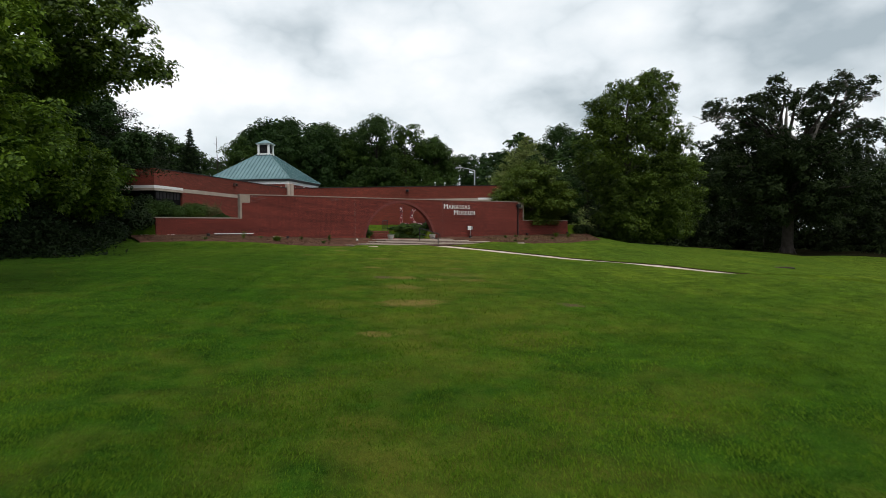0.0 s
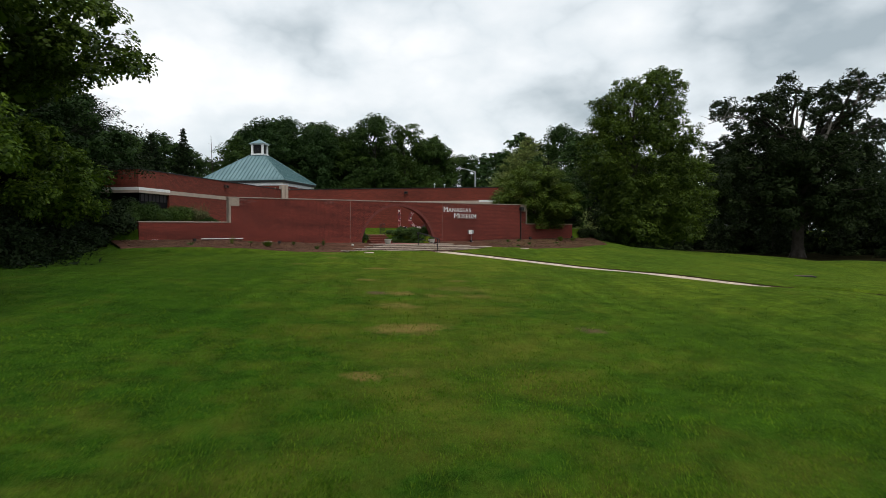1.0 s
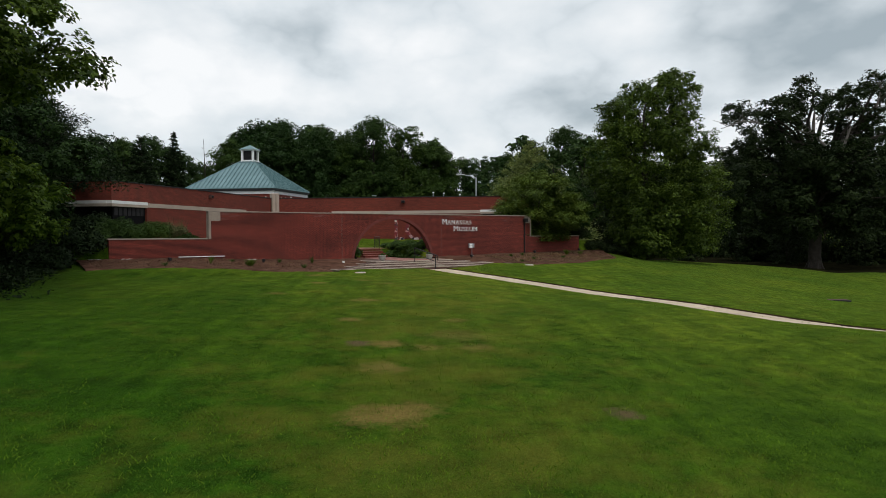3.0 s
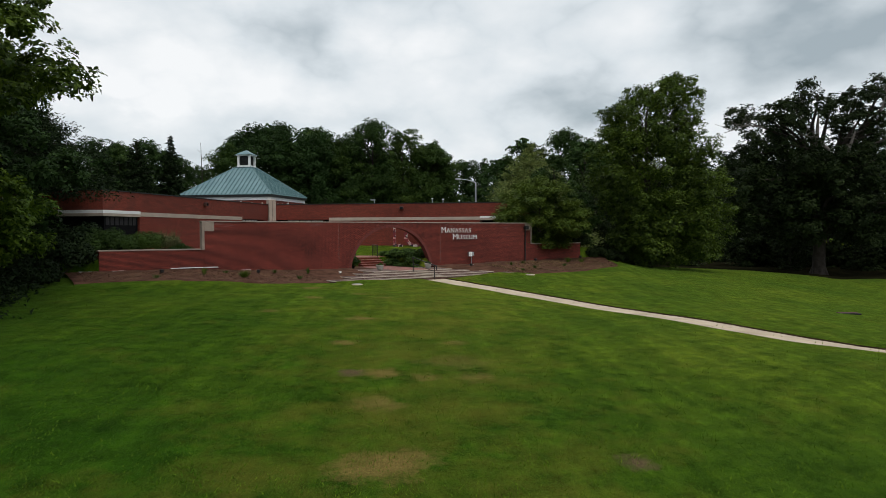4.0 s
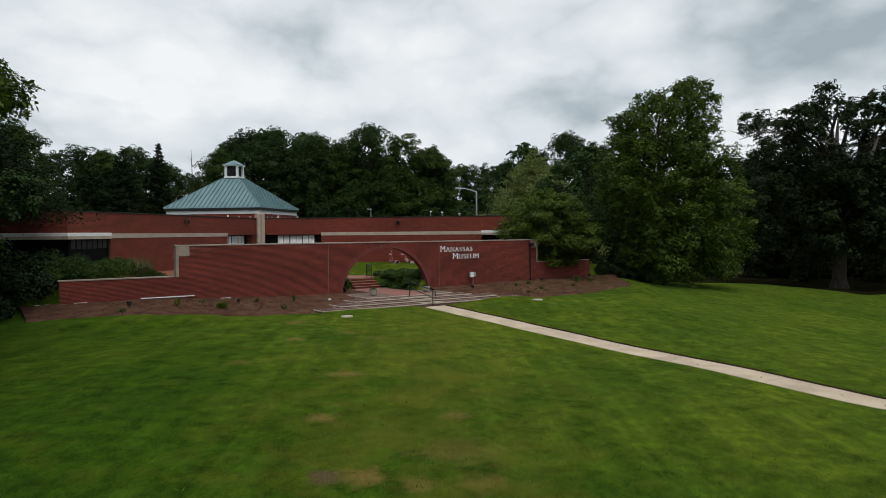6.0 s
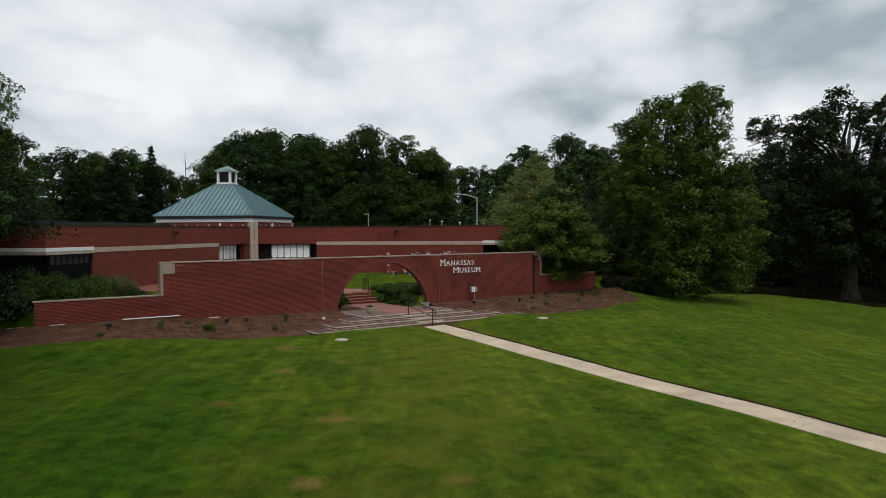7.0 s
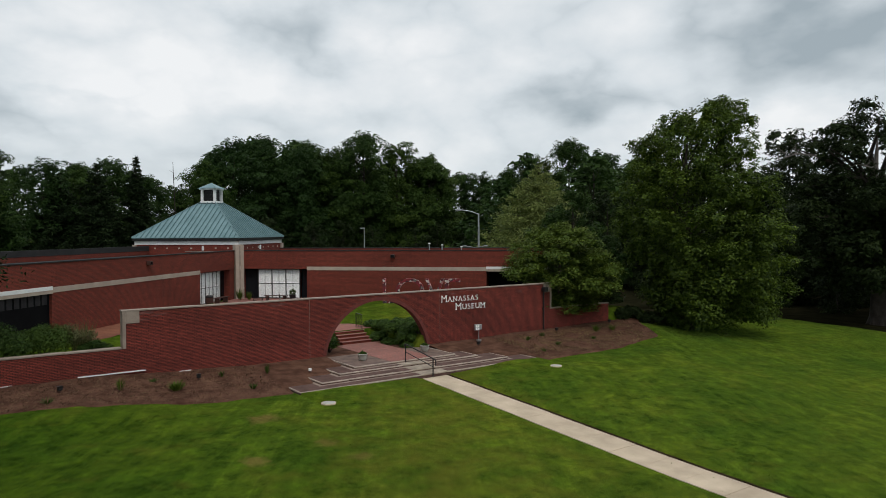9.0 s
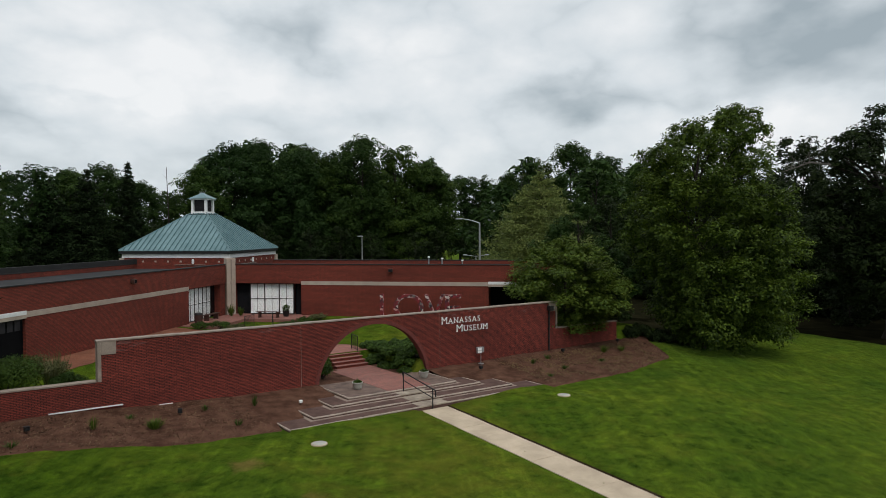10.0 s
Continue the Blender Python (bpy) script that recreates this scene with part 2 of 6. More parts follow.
        edge = t.nodes.new("ShaderNodeMapRange")
        t.links.new(ad.outputs[0], edge.inputs[0])
        edge.inputs[1].default_value, edge.inputs[2].default_value, edge.inputs[3].default_value, edge.inputs[4].default_value = 1.62 * r, 2.4 * r, deep, 0.0
        c = mixed(t, edge.outputs[0], c, (0.085, 0.060, 0.034) if deep > 0.9 else (0.150, 0.106, 0.034))
    c = mixed(t, 1.0, c, ramp_of(t, n3, [(0.3, (0.48, 0.53, 0.5)), (0.7, (1.62, 1.52, 1.5))]), "MULTIPLY")
    t.links.new(c, b.inputs["Base Color"])
    bumped(t, b, n3, 0.8, 0.03)
    # the fine blades catch light along flat lines of sight
    b.inputs["Sheen Weight"].default_value, b.inputs["Sheen Roughness"].default_value = 0.21, 0.17
    b.inputs["Sheen Tint"].default_value = (0.42, 0.66, 0.14, 1)
    return m


BRICK = brick_material("red_brick", (0.240, 0.050, 0.036), (0.156, 0.033, 0.025), (0.040, 0.017, 0.014), 0.30, 0.13)
BRICK2 = brick_material("building_brick", (0.220, 0.047, 0.031), (0.160, 0.035, 0.024), (0.088, 0.031, 0.023), 0.22)
STONE = mottled("cast_stone", (0.205, 0.162, 0.133), (0.37, 0.302, 0.25), 1.5, 0.85)
TRIM = mottled("painted_trim", (0.36, 0.29, 0.242), (0.47, 0.388, 0.322), 1.2, 0.6)
WHITE = mottled("white_paint", (0.74, 0.75, 0.75), (0.84, 0.85, 0.85), 1.5, 0.5, bump=0.08)
CONCRETE = mottled("concrete", (0.42, 0.338, 0.245), (0.62, 0.507, 0.375), 0.9, 0.9, bump=0.3)
STEPSTONE = mottled("step_edge_stone", (0.190, 0.142, 0.116), (0.360, 0.275, 0.225), 1.8, 0.9, bump=0.3)
LANDING = mottled("landing_aggregate", (0.110, 0.076, 0.062), (0.215, 0.150, 0.124), 2.0, 0.95, bump=0.5, fine=60)
AGGREGATE = mottled("dark_aggregate", (0.068, 0.038, 0.031), (0.140, 0.080, 0.066), 2.0, 0.95, bump=0.5, fine=70)
PAVER = brick_material("paving_brick", (0.34, 0.142, 0.118), (0.27, 0.110, 0.092), (0.20, 0.12, 0.10), 0.2)
COPPER = mottled("green_copper", (0.115, 0.205, 0.222), (0.175, 0.285, 0.305), 0.8, 0.5, metal=0.15, bump=0.1, spec=0.5)
SEAM = mottled("roof_seam", (0.07, 0.15, 0.16), (0.10, 0.19, 0.2), 0.8, 0.5, metal=0.15, bump=0.1)
BLACK = mottled("black_metal", (0.012, 0.012, 0.013), (0.022, 0.021, 0.021), 4, 0.45, bump=0.05)
DARK = mottled("dark_roofing", (0.018, 0.018, 0.019), (0.035, 0.034, 0.034), 1.0, 0.9)
GRAVEL = mottled("roof_gravel", (0.016, 0.016, 0.018), (0.036, 0.036, 0.039), 0.6, 0.95)
GREY = mottled("grey_metal", (0.30, 0.31, 0.32), (0.42, 0.43, 0.44), 2, 0.4, metal=0.6, bump=0.05)
MULCH = mottled("mulch", (0.058, 0.027, 0.018), (0.150, 0.078, 0.052), 1.4, 0.98, bump=1.0, dist=0.04, fine=14, spec=0.05)
BARK = mottled("bark", (0.020, 0.016, 0.013), (0.050, 0.041, 0.033), 2.0, 0.95, bump=0.8, dist=0.03, fine=12)
GREYBARK = mottled("grey_bark", (0.095, 0.085, 0.074), (0.165, 0.15, 0.135), 2.0, 0.95, bump=0.6, dist=0.02, fine=14)
WOOD = mottled("bench_wood", (0.05, 0.022, 0.017), (0.085, 0.04, 0.03), 3, 0.6)
TERRACOTTA = mottled("pot_concrete", (0.36, 0.35, 0.31), (0.50, 0.48, 0.43), 3, 0.9)
# near-black litter: shade under the trees is mixed into this colour
LITTER_SHADE = mottled("litter_shade", (0.007, 0.008, 0.004), (0.020, 0.018, 0.009), 0.6, 1.0, bump=0.8, dist=0.03, fine=9, spec=0.0)
RED_STRIP = mottled("red_strip", (0.160, 0.060, 0.034), (0.250, 0.098, 0.055), 1.2, 0.95, bump=0.8, dist=0.03, fine=16)
WORN = mottled("worn_concrete", (0.22, 0.178, 0.140), (0.48, 0.405, 0.32), 1.7, 0.95, bump=0.4)
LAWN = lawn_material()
LEAF_MAPLE = leaf_material("maple_leaf", (0.020, 0.042, 0.005), (0.110, 0.164, 0.017))
# darker than oak leaves are: the wood's deep shade is in this colour
LEAF_OAK_SHADED = leaf_material("shaded_oak_leaf", (0.008, 0.016, 0.005), (0.027, 0.041, 0.012), 0.12, 0.08)
LEAF_WOOD = leaf_material("wood_leaf", (0.020, 0.043, 0.010), (0.055, 0.091, 0.021), 0.2, 0.1, 1.0)
LEAF_LIGHT = leaf_material("dogwood_leaf", (0.038, 0.074, 0.009), (0.135, 0.182, 0.025))
LEAF_NEAR = leaf_material("near_leaf", (0.026, 0.062, 0.005), (0.165, 0.250, 0.022), 0.38)
NEEDLE_PINE = leaf_material("pine_needle", (0.110, 0.146, 0.042), (0.230, 0.265, 0.085))
NEEDLE_DARK = leaf_material("spruce_needle", (0.009, 0.017, 0.008), (0.028, 0.044, 0.018), 0.1, 0.04)
FEATHER = leaf_material("feather_grass", (0.070, 0.080, 0.030), (0.200, 0.190, 0.090))
LEAF_SHRUB = leaf_material("shrub_leaf", (0.022, 0.052, 0.008), (0.080, 0.135, 0.020))
GRASS_BLADE = leaf_material("grass_blade", (0.054, 0.124, 0.010), (0.150, 0.228, 0.022), 0.45, 0.0)


def glass_material():
    m, t, b = material("window_glass", 0.05, 0, 0.5)
    b.inputs["Base Color"].default_value = (0.9, 0.92, 0.92, 1)
    b.inputs["Transmission Weight"].default_value = 1.0
    b.inputs["IOR"].default_value = 1.3
    return m


GLASS = glass_material()
DARKGLASS = mottled("dark_glass", (0.010, 0.011, 0.013), (0.016, 0.017, 0.02), 1, 0.2, bump=0.0, spec=0.2)
# darker than the dark glass: the recesses' shade is put into the colour
RECESS_SHADE = mottled("shaded_glazing", (0.004, 0.004, 0.005), (0.009, 0.009, 0.010), 1, 0.7, bump=0.0, spec=0.05)
SLAT = mottled("grey_blind", (0.028, 0.026, 0.029), (0.052, 0.049, 0.052), 2, 0.8, bump=0.1, spec=0.05)
BLIND = mottled("white_blind", (0.84, 0.85, 0.86), (0.92, 0.92, 0.92), 2.0, 0.8, bump=0.1)


# ---- mesh helpers ----
def box_uv(me):
    """A metre map for every face, from its own plane."""
    if len(me.polygons) > 20000:
        return
    layer = me.uv_layers.new(name="metres").data
    for p in me.polygons:
        n = p.normal
        for li in p.loop_indices:
            c = me.vertices[me.loops[li].vertex_index].co
            if abs(n.z) > 0.7:
                layer[li].uv = (c.x, c.y)
            elif abs(n.x) > abs(n.y):
                layer[li].uv = (c.y, c.z)
            else:
                layer[li].uv = (c.x, c.z)


def part(name, bm, mat, parent, label="", smooth=False):
    me = bpy.data.meshes.new(name)
    bm.normal_update()
    bm.to_mesh(me)
    bm.free()
    box_uv(me)
    me.materials.append(mat)
    if smooth:
        for p in me.polygons:
            p.use_smooth = True
    ob = new(name, me)
    ob.parent = parent
    if label:
        ob["label"] = label
    return ob


def share(name, ob, parent, m):
    """Another piece on the same mesh."""
    o = new(name, ob.data)
    o.parent = parent
    o.matrix_basis = m
    return o


def thing(name, m=None, label="", category="", group="", kind=""):
    ob = new(name)
    ob.matrix_world = m or Matrix()
    return tagged(ob, label, category, group, kind)


def solo(name, bm, mat, m=None, label="", category="", group="", kind="", smooth=False):
    ob = part(name, bm, mat, None, "", smooth)
    ob.matrix_world = m or Matrix()
    return tagged(ob, label, category, group, kind)


def box(x0, x1, y0, y1, z0, z1, bevel=0.0, bm=None):
    own = bmesh.new()
    bmesh.ops.create_cube(own, size=1)
    for v in own.verts:
        v.co = Vector((x0 + (v.co.x + 0.5) * (x1 - x0), y0 + (v.co.y + 0.5) * (y1 - y0), z0 + (v.co.z + 0.5) * (z1 - z0)))
    if bevel:
        bmesh.ops.bevel(own, geom=own.edges[:], offset=bevel, segments=1, affect="EDGES")
    if bm is None:
        return own
    me = bpy.data.meshes.new("tmp")
    own.to_mesh(me)
    own.free()
    bm.from_mesh(me)
    bpy.data.meshes.remove(me)
    return bm


def prism(outline, z0, z1, bevel=0.0):
    """An upright prism over a plan outline (counter-clockwise)."""
    bm = bmesh.new()
    low = [bm.verts.new((x, y, z0)) for x, y in outline]
    top = [bm.verts.new((x, y, z1)) for x, y in outline]
    bm.faces.new(low[::-1])
    bm.faces.new(top)
    for i in range(len(low)):
        j = (i + 1) % len(low)
        bm.faces.new((low[i], low[j], top[j], top[i]))
    if bevel:
        bmesh.ops.bevel(bm, geom=bm.edges[:], offset=bevel, segments=1, affect="EDGES")
    return bm


def lathe(profile, steps=20, bm=None):
    bm = bm or bmesh.new()
    rings = [[bm.verts.new((r * math.cos(2 * math.pi * i / steps), r * math.sin(2 * math.pi * i / steps), z)) for i in range(steps)] for r, z in profile]
    for a, b in zip(rings, rings[1:]):
        for i in range(steps):
            j = (i + 1) % steps
            bm.faces.new((a[i], a[j], b[j], b[i]))
    bm.faces.new(rings[0][::-1])
    bm.faces.new(rings[-1])
    return bm


def tube(points, radii, sides=8, bm=None):
    """A tapering tube through points."""
    bm = bm or bmesh.new()
    pts = [Vector(p) for p in points]
    if isinstance(radii, (int, float)):
        radii = [radii] * len(pts)
    rings = []
    for i, p in enumerate(pts):
        d = (pts[min(i + 1, len(pts) - 1)] - pts[max(i - 1, 0)]).normalized()
        side = d.orthogonal().normalized() if abs(d.z) < 0.95 else (Vector((1, 0, 0)) - d * d.x).normalized()
        up = d.cross(side)
        rings.append([bm.verts.new(p + radii[i] * (math.cos(2 * math.pi * k / sides) * side + math.sin(2 * math.pi * k / sides) * up)) for k in range(sides)])
    for a, b in zip(rings, rings[1:]):
        # align the rings so that the tube does not twist
        best = min(range(sides), key=lambda s: sum((a[k].co - b[(k + s) % sides].co).length for k in (0, sides // 2)))
        for k in range(sides):
            bm.faces.new((a[k], a[(k + 1) % sides], b[(k + 1 + best) % sides], b[(k + best) % sides]))
    bm.faces.new(rings[0][::-1])
    bm.faces.new(rings[-1])
    return bm


def quads(name, verts, mat, parent, label="", per=4):
    """A mesh of loose little faces from an array of shape (n, per, 3)."""
    n = len(verts)
    me = bpy.data.meshes.new(name)
    me.vertices.add(n * per)
    me.vertices.foreach_set("co", verts.reshape(-1).astype(np.float32))
    me.loops.add(n * per)
    me.loops.foreach_set("vertex_index", np.arange(n * per, dtype=np.int32))
    me.polygons.add(n)
    me.polygons.foreach_set("loop_start", np.arange(0, n * per, per, dtype=np.int32))
    me.update(calc_edges=True)
    me.materials.append(mat)
    ob = new(name, me)
    ob.parent = parent
    if label:
        ob["label"] = label
    return ob


def unit(a):
    return a / np.maximum(np.linalg.norm(a, axis=-1, keepdims=True), 1e-9)


def leaf_faces(pos, nor, size, rng, slim=0.62):
    """Pointed leaves: kite-shaped, at pos, roughly square to nor."""
    n = len(pos)
    nor = unit(nor)
    along = unit(np.cross(nor, unit(rng.normal(size=(n, 3)))))
    across = np.cross(nor, along)
    s = (size * rng.uniform(0.6, 1.3, n))[:, None]
    droop = nor * s * 0.18
    return np.stack([pos - along * s * 0.5 - droop, pos + across * s * 0.5 * slim, pos + along * s * 0.5 - droop, pos - across * s * 0.5 * slim], axis=1)


def puff_leaves(centres, radii, count, size, rng, flat=0.75, inner=0.55, up=0.35, level=0.5, cores=None):
    """Leaves in rounded sprays round the ends of branches, thickest on their outer, upper side."""
    centres, radii = np.asarray(centres, float), np.asarray(radii, float)
    w = radii ** 2
    pick = rng.choice(len(centres), count, p=w / w.sum())
    d = unit(rng.normal(size=(count, 3)) + np.array([0, 0, up]))
    r = radii[pick] * (inner + (1.08 - inner) * rng.uniform(0, 1, count) ** 0.6)
    off = d * r[:, None]
    off[:, 2] *= flat
    at = centres[pick] + off
    face = d if cores is None else unit(at - np.asarray(cores, float)[pick])
    nor = face * 0.9 + rng.normal(size=(count, 3)) * 0.33 + np.array([0, 0, level])
    return leaf_faces(at, nor, size, rng)


def smooth(a, b, v):
    u = min(1, max(0, (v - a) / (b - a)))
    return u * u * (3 - 2 * u)


# ---- the ground ----
WALL_Y, WALL_T = -22.66, 0.42


def lawn_height(x, y):
    s = max(-(y + 27), -4)
    fall = 0.0381 * s + 0.000205 * s * s if s < 45 else 2.13 + 0.02 * (min(s, 120) - 45)
    left = 0.42 * (1 - math.exp(min(x, 0) / 8.0)) * (0.4 + 0.6 * smooth(0, 10, s))
    # east of the footpath the lawn dips into a shallow swale and falls away to the wood
    start = 17 - 7 * smooth(-28, -36, y) - 5 * smooth(-38, -46, y)
    right = 0.2 * smooth(1.2, 6, x) * smooth(-42, -34, y) - min(0.058 * max(0.0, x - start), 2.1 - 0.4 * smooth(-28, -35, y))
    swell = (0.14 * smooth(-42, -49, y) + 0.26 * smooth(-52.5, -57.5, y)) * smooth(-12, -4, x) * smooth(8, 3, x)
    return 0.2 - fall + left + right + swell


def path_height(y):
    """The footpath lies sunk in the lawn where the ground swells."""
    return lawn_height(0.0, y) - 0.045 - 0.10 * smooth(-52, -56.5, y)


def bed_front(x):
    """Where the mulch meets the lawn or the ends of the steps."""
    a = abs(x)
    if a < 4.35:
        return -24.45
    if a < 5.75:
        return -25.5
    if a < 7.2:
        return -26.6
    if x < 0:
        return -27.6 + 1.5 * smooth(-10.5, -18, x)
    return -28.2 + 0.7 * smooth(14, 19, x) + 4.2 * smooth(18.5, 22, x)


def bed_height(x, y):
    a = abs(x)
    return 0.163 + 0.115 * (y + 27.8) + 0.1 * smooth(7, 10, a) + (0.22 * smooth(10, 15, -x) if x < 0 else 0.08 * smooth(13, 18, x))


def court_height(x, y):
    d = min((0.35 - y + x), (0.15 - x - y)) / math.sqrt(2)
    base = 1.96 - 0.07 * min(max(d, 0), 9.5)
    well = smooth(-4.0, -3.2, x) * (1 - smooth(2.3, 3.2, x)) * (1 - smooth(-18.5, -17.9, y))
    return base * (1 - well) + 0.40 * well


def height(x, y):
    h = lawn_height(x, y)
    if y < WALL_Y + 0.2:
        if abs(x) < 7.2 and y > -28.0:
            return 0.05
        road = 0.15 - 0.03 * -(y + 27)
        h += (path_height(y) - 0.03 - h) * (1 - smooth(0.78, 1.15, abs(x - road)))
        f = bed_front(x)
        keep = 1 - smooth(19.5, 26, abs(x))
        at = bed_height(x, max(y, f)) - (0.07 if y > f + 0.1 else 0.0)
        return h + (at - h) * keep * smooth(f - 4.0, f, y)
    inside = (1 - smooth(19.2, 30, x)) * (1 - smooth(19.5, 26, -x))
    return h + (court_height(x, y) - h) * inside if y < 30 else (1.95 if x < 25 else 1.95 - 0.03 * min(x - 25, 60))


def graded(lo, hi, step, far, fine=()):
    a = list(np.arange(lo, hi + 0.01, step))
    s = step
    while a[-1] < far:
        s *= 1.35
        a.append(a[-1] + s)
    s = step
    while a[0] > -far:
        s *= 1.35
        a.insert(0, a[0] - s)
    return sorted(set(a) | set(fine))


gx = graded(-36, 60, 0.8, 1500, [-4 + 0.2 * k for k in range(37)] + [-7.22, -7.18, 7.18, 7.22, -4.0, -3.7, -3.4, 2.3, 2.6, 2.9, 3.2])
gy = graded(-84, 30, 0.8, 1500, [WALL_Y + 0.05, WALL_Y + 0.36, -28.03, -27.97, -18.5, -18.3, -18.1, -17.9])
gv = [(x, y, height(x, y) + 0.02 * noise.noise((x * 0.4, y * 0.4, 0)) * (1 if y < -23 else 0)) for y in gy for x in gx]
W = len(gx)
gf = [(r * W + c, r * W + c + 1, (r + 1) * W + c + 1, (r + 1) * W + c) for r in range(len(gy) - 1) for c in range(W - 1)]
gm = bpy.data.meshes.new("ground")
gm.from_pydata(gv, [], gf)
gm.materials.append(LAWN)
for p in gm.polygons:
    p.use_smooth = True
tagged(new("ground", gm), "mown green lawn falling gently away from the wall", "lawn", kind="structure")


# ---- the arched brick wall ----
ARCH_R, ARCH_Z, WALL_END, LOW_END = 3.36, 0.22, 13.5, 19.25
WALL_TOP, LOW_TOP, FLOOR = 3.90, 2.20, 0.62


def arch_panel(y0, y1, x0, x1, z0, z1, n=48):
    """A wall pierced by a round arch whose springing lies just under the terrace."""
    bm = bmesh.new()
    outline = [(x0, z0)]
    a0 = math.asin(min(1, (0.30 - ARCH_Z) / ARCH_R))
    outline.append((-ARCH_R * math.cos(a0), z0))
    for i in range(n + 1):
        a = math.pi - a0 - (math.pi - 2 * a0) * i / n
        outline.append((ARCH_R * math.cos(a), ARCH_Z + ARCH_R * math.sin(a)))
    outline += [(ARCH_R * math.cos(a0), z0), (x1, z0)]
    # columns of quads: from the lower outline up to the top edge
    rows = []
    for y in (y0, y1):
        rows.append(([bm.verts.new((x, y, z)) for x, z in outline], [bm.verts.new((x, y, z1)) for x, z in outline]))
    (lf, tf), (lb, tb) = rows
    for i in range(len(outline) - 1):
        if (Vector((*outline[i], 0)) - Vector((*outline[i + 1], 0))).length < 1e-6:
            continue
        vertical = abs(outline[i][0] - outline[i + 1][0]) < 1e-6
        if not vertical:
            bm.faces.new((lf[i], lf[i + 1], tf[i + 1], tf[i]))
            bm.faces.new((lb[i + 1], lb[i], tb[i], tb[i + 1]))
            bm.faces.new((tf[i], tf[i + 1], tb[i + 1], tb[i]))
        bm.faces.new((lf[i + 1], lf[i], lb[i], lb[i + 1]))
    for i in (0, len(outline) - 1):
        bm.faces.new((lf[i], tf[i], tb[i], lb[i]))
    bmesh.ops.remove_doubles(bm, verts=bm.verts[:], dist=1e-5)
    bmesh.ops.recalc_face_normals(bm, faces=bm.faces[:])
    return bm


arch_wall = thing("arched_wall", None, "long dark red brick garden wall with a round arch and stepped-down ends", "wall")
Y0, Y1 = WALL_Y, WALL_Y + WALL_T
part("centre_wall", arch_panel(Y0, Y1, -4.24, 4.24, -0.6, WALL_TOP), BRICK, arch_wall)
part("side_wall", box(-WALL_END + 0.12, -4.26, Y0, Y1, -0.6, WALL_TOP), BRICK, arch_wall)
part("side_wall", box(4.26, WALL_END - 0.12, Y0, Y1, -0.6, WALL_TOP), BRICK, arch_wall)
part("low_wall", box(-LOW_END, -WALL_END + 0.118, Y0, Y1, -0.6, LOW_TOP), BRICK, arch_wall, "lower end of the brick wall")
part("low_wall", box(WALL_END - 0.118, LOW_END, Y0, Y1, -0.6, LOW_TOP), BRICK, arch_wall, "lower end of the brick wall")
part("return_wall", box(-LOW_END, -LOW_END + WALL_T, Y1 + 0.002, -18.2, -0.6, LOW_TOP), BRICK, arch_wall)
part("return_wall", box(LOW_END - WALL_T, LOW_END, Y1 + 0.002, -18.2, -0.6, LOW_TOP), BRICK, arch_wall)
for sx in (-1, 1):
    part("control_joint", box(sx * 4.25 - 0.011, sx * 4.25 + 0.011, Y0 + 0.012, Y1 - 0.012, 0.3, WALL_TOP), STONE, arch_wall, "pale sealed joint")
    a, b = sorted((sx * (WALL_END + 0.02), sx * (WALL_END - 0.13)))
    part("end_strip", box(a, b, Y0 - 0.03, Y1 + 0.03, LOW_TOP, WALL_TOP, 0.01), STONE, arch_wall, "pale cast stone end strip")
    a, b = sorted((sx * (WALL_END - 0.13), sx * (WALL_END - 0.72)))
    part("end_block", box(a, b, Y0 - 0.025, Y1 + 0.025, WALL_TOP - 0.56, WALL_TOP, 0.012), STONE, arch_wall, "pale cast stone corner block")
# ring of upright bricks round the arch
ring = bmesh.new()
RN = 92
for i in range(RN):
    a0, a1 = math.pi * (i + 0.06) / RN, math.pi * (i + 0.94) / RN
    vs = []
    for y in (Y0 - 0.012, Y1 + 0.012):
        for r, a in ((ARCH_R - 0.004, a0), (ARCH_R - 0.004, a1), (ARCH_R + 0.2, a1), (ARCH_R + 0.2, a0)):
            vs.append(ring.verts.new((r * math.cos(a), y, ARCH_Z + r * math.sin(a))))
    for f in ((0, 1, 2, 3), (7, 6, 5, 4), (0, 4, 5, 1), (2, 6, 7, 3), (1, 5, 6, 2), (0, 3, 7, 4)):
        ring.faces.new([vs[k] for k in f])
bmesh.ops.recalc_face_normals(ring, faces=ring.faces[:])
part("arch_ring", ring, mottled("arch_brick", (0.11, 0.030, 0.026), (0.19, 0.05, 0.04), 5, 0.9), arch_wall, "ring of upright bricks")


def coping(x0, x1, z, n):
    """A run of coping stones with open joints and a slight fall."""
    step = (x1 - x0) / n
    first = None
    for i in range(n):
        if first is None:
            bm = bmesh.new()
            L, o, t = step - 0.012, 0.035, 0.075
            prof = [(Y0 - o, 0), (Y1 + o, 0), (Y1 + o, t - 0.02), ((Y0 + Y1) / 2, t), (Y0 - o, t - 0.02)]
            ends = [[bm.verts.new((x, y, zz)) for y, zz in prof] for x in (0, L)]
            bm.faces.new(ends[0])
            bm.faces.new(ends[1][::-1])
            for k in range(len(prof)):
                bm.faces.new((ends[0][k], ends[1][k], ends[1][(k + 1) % 5], ends[0][(k + 1) % 5]))
            bmesh.ops.recalc_face_normals(bm, faces=bm.faces[:])
            first = part("coping_stone", bm, STONE, arch_wall)
            first.location = (x0, 0, z)
        else:
            share("coping_stone", first, arch_wall, pose(x0 + i * step, 0, z + 0.004 * ((i * 7) % 3 - 1)))


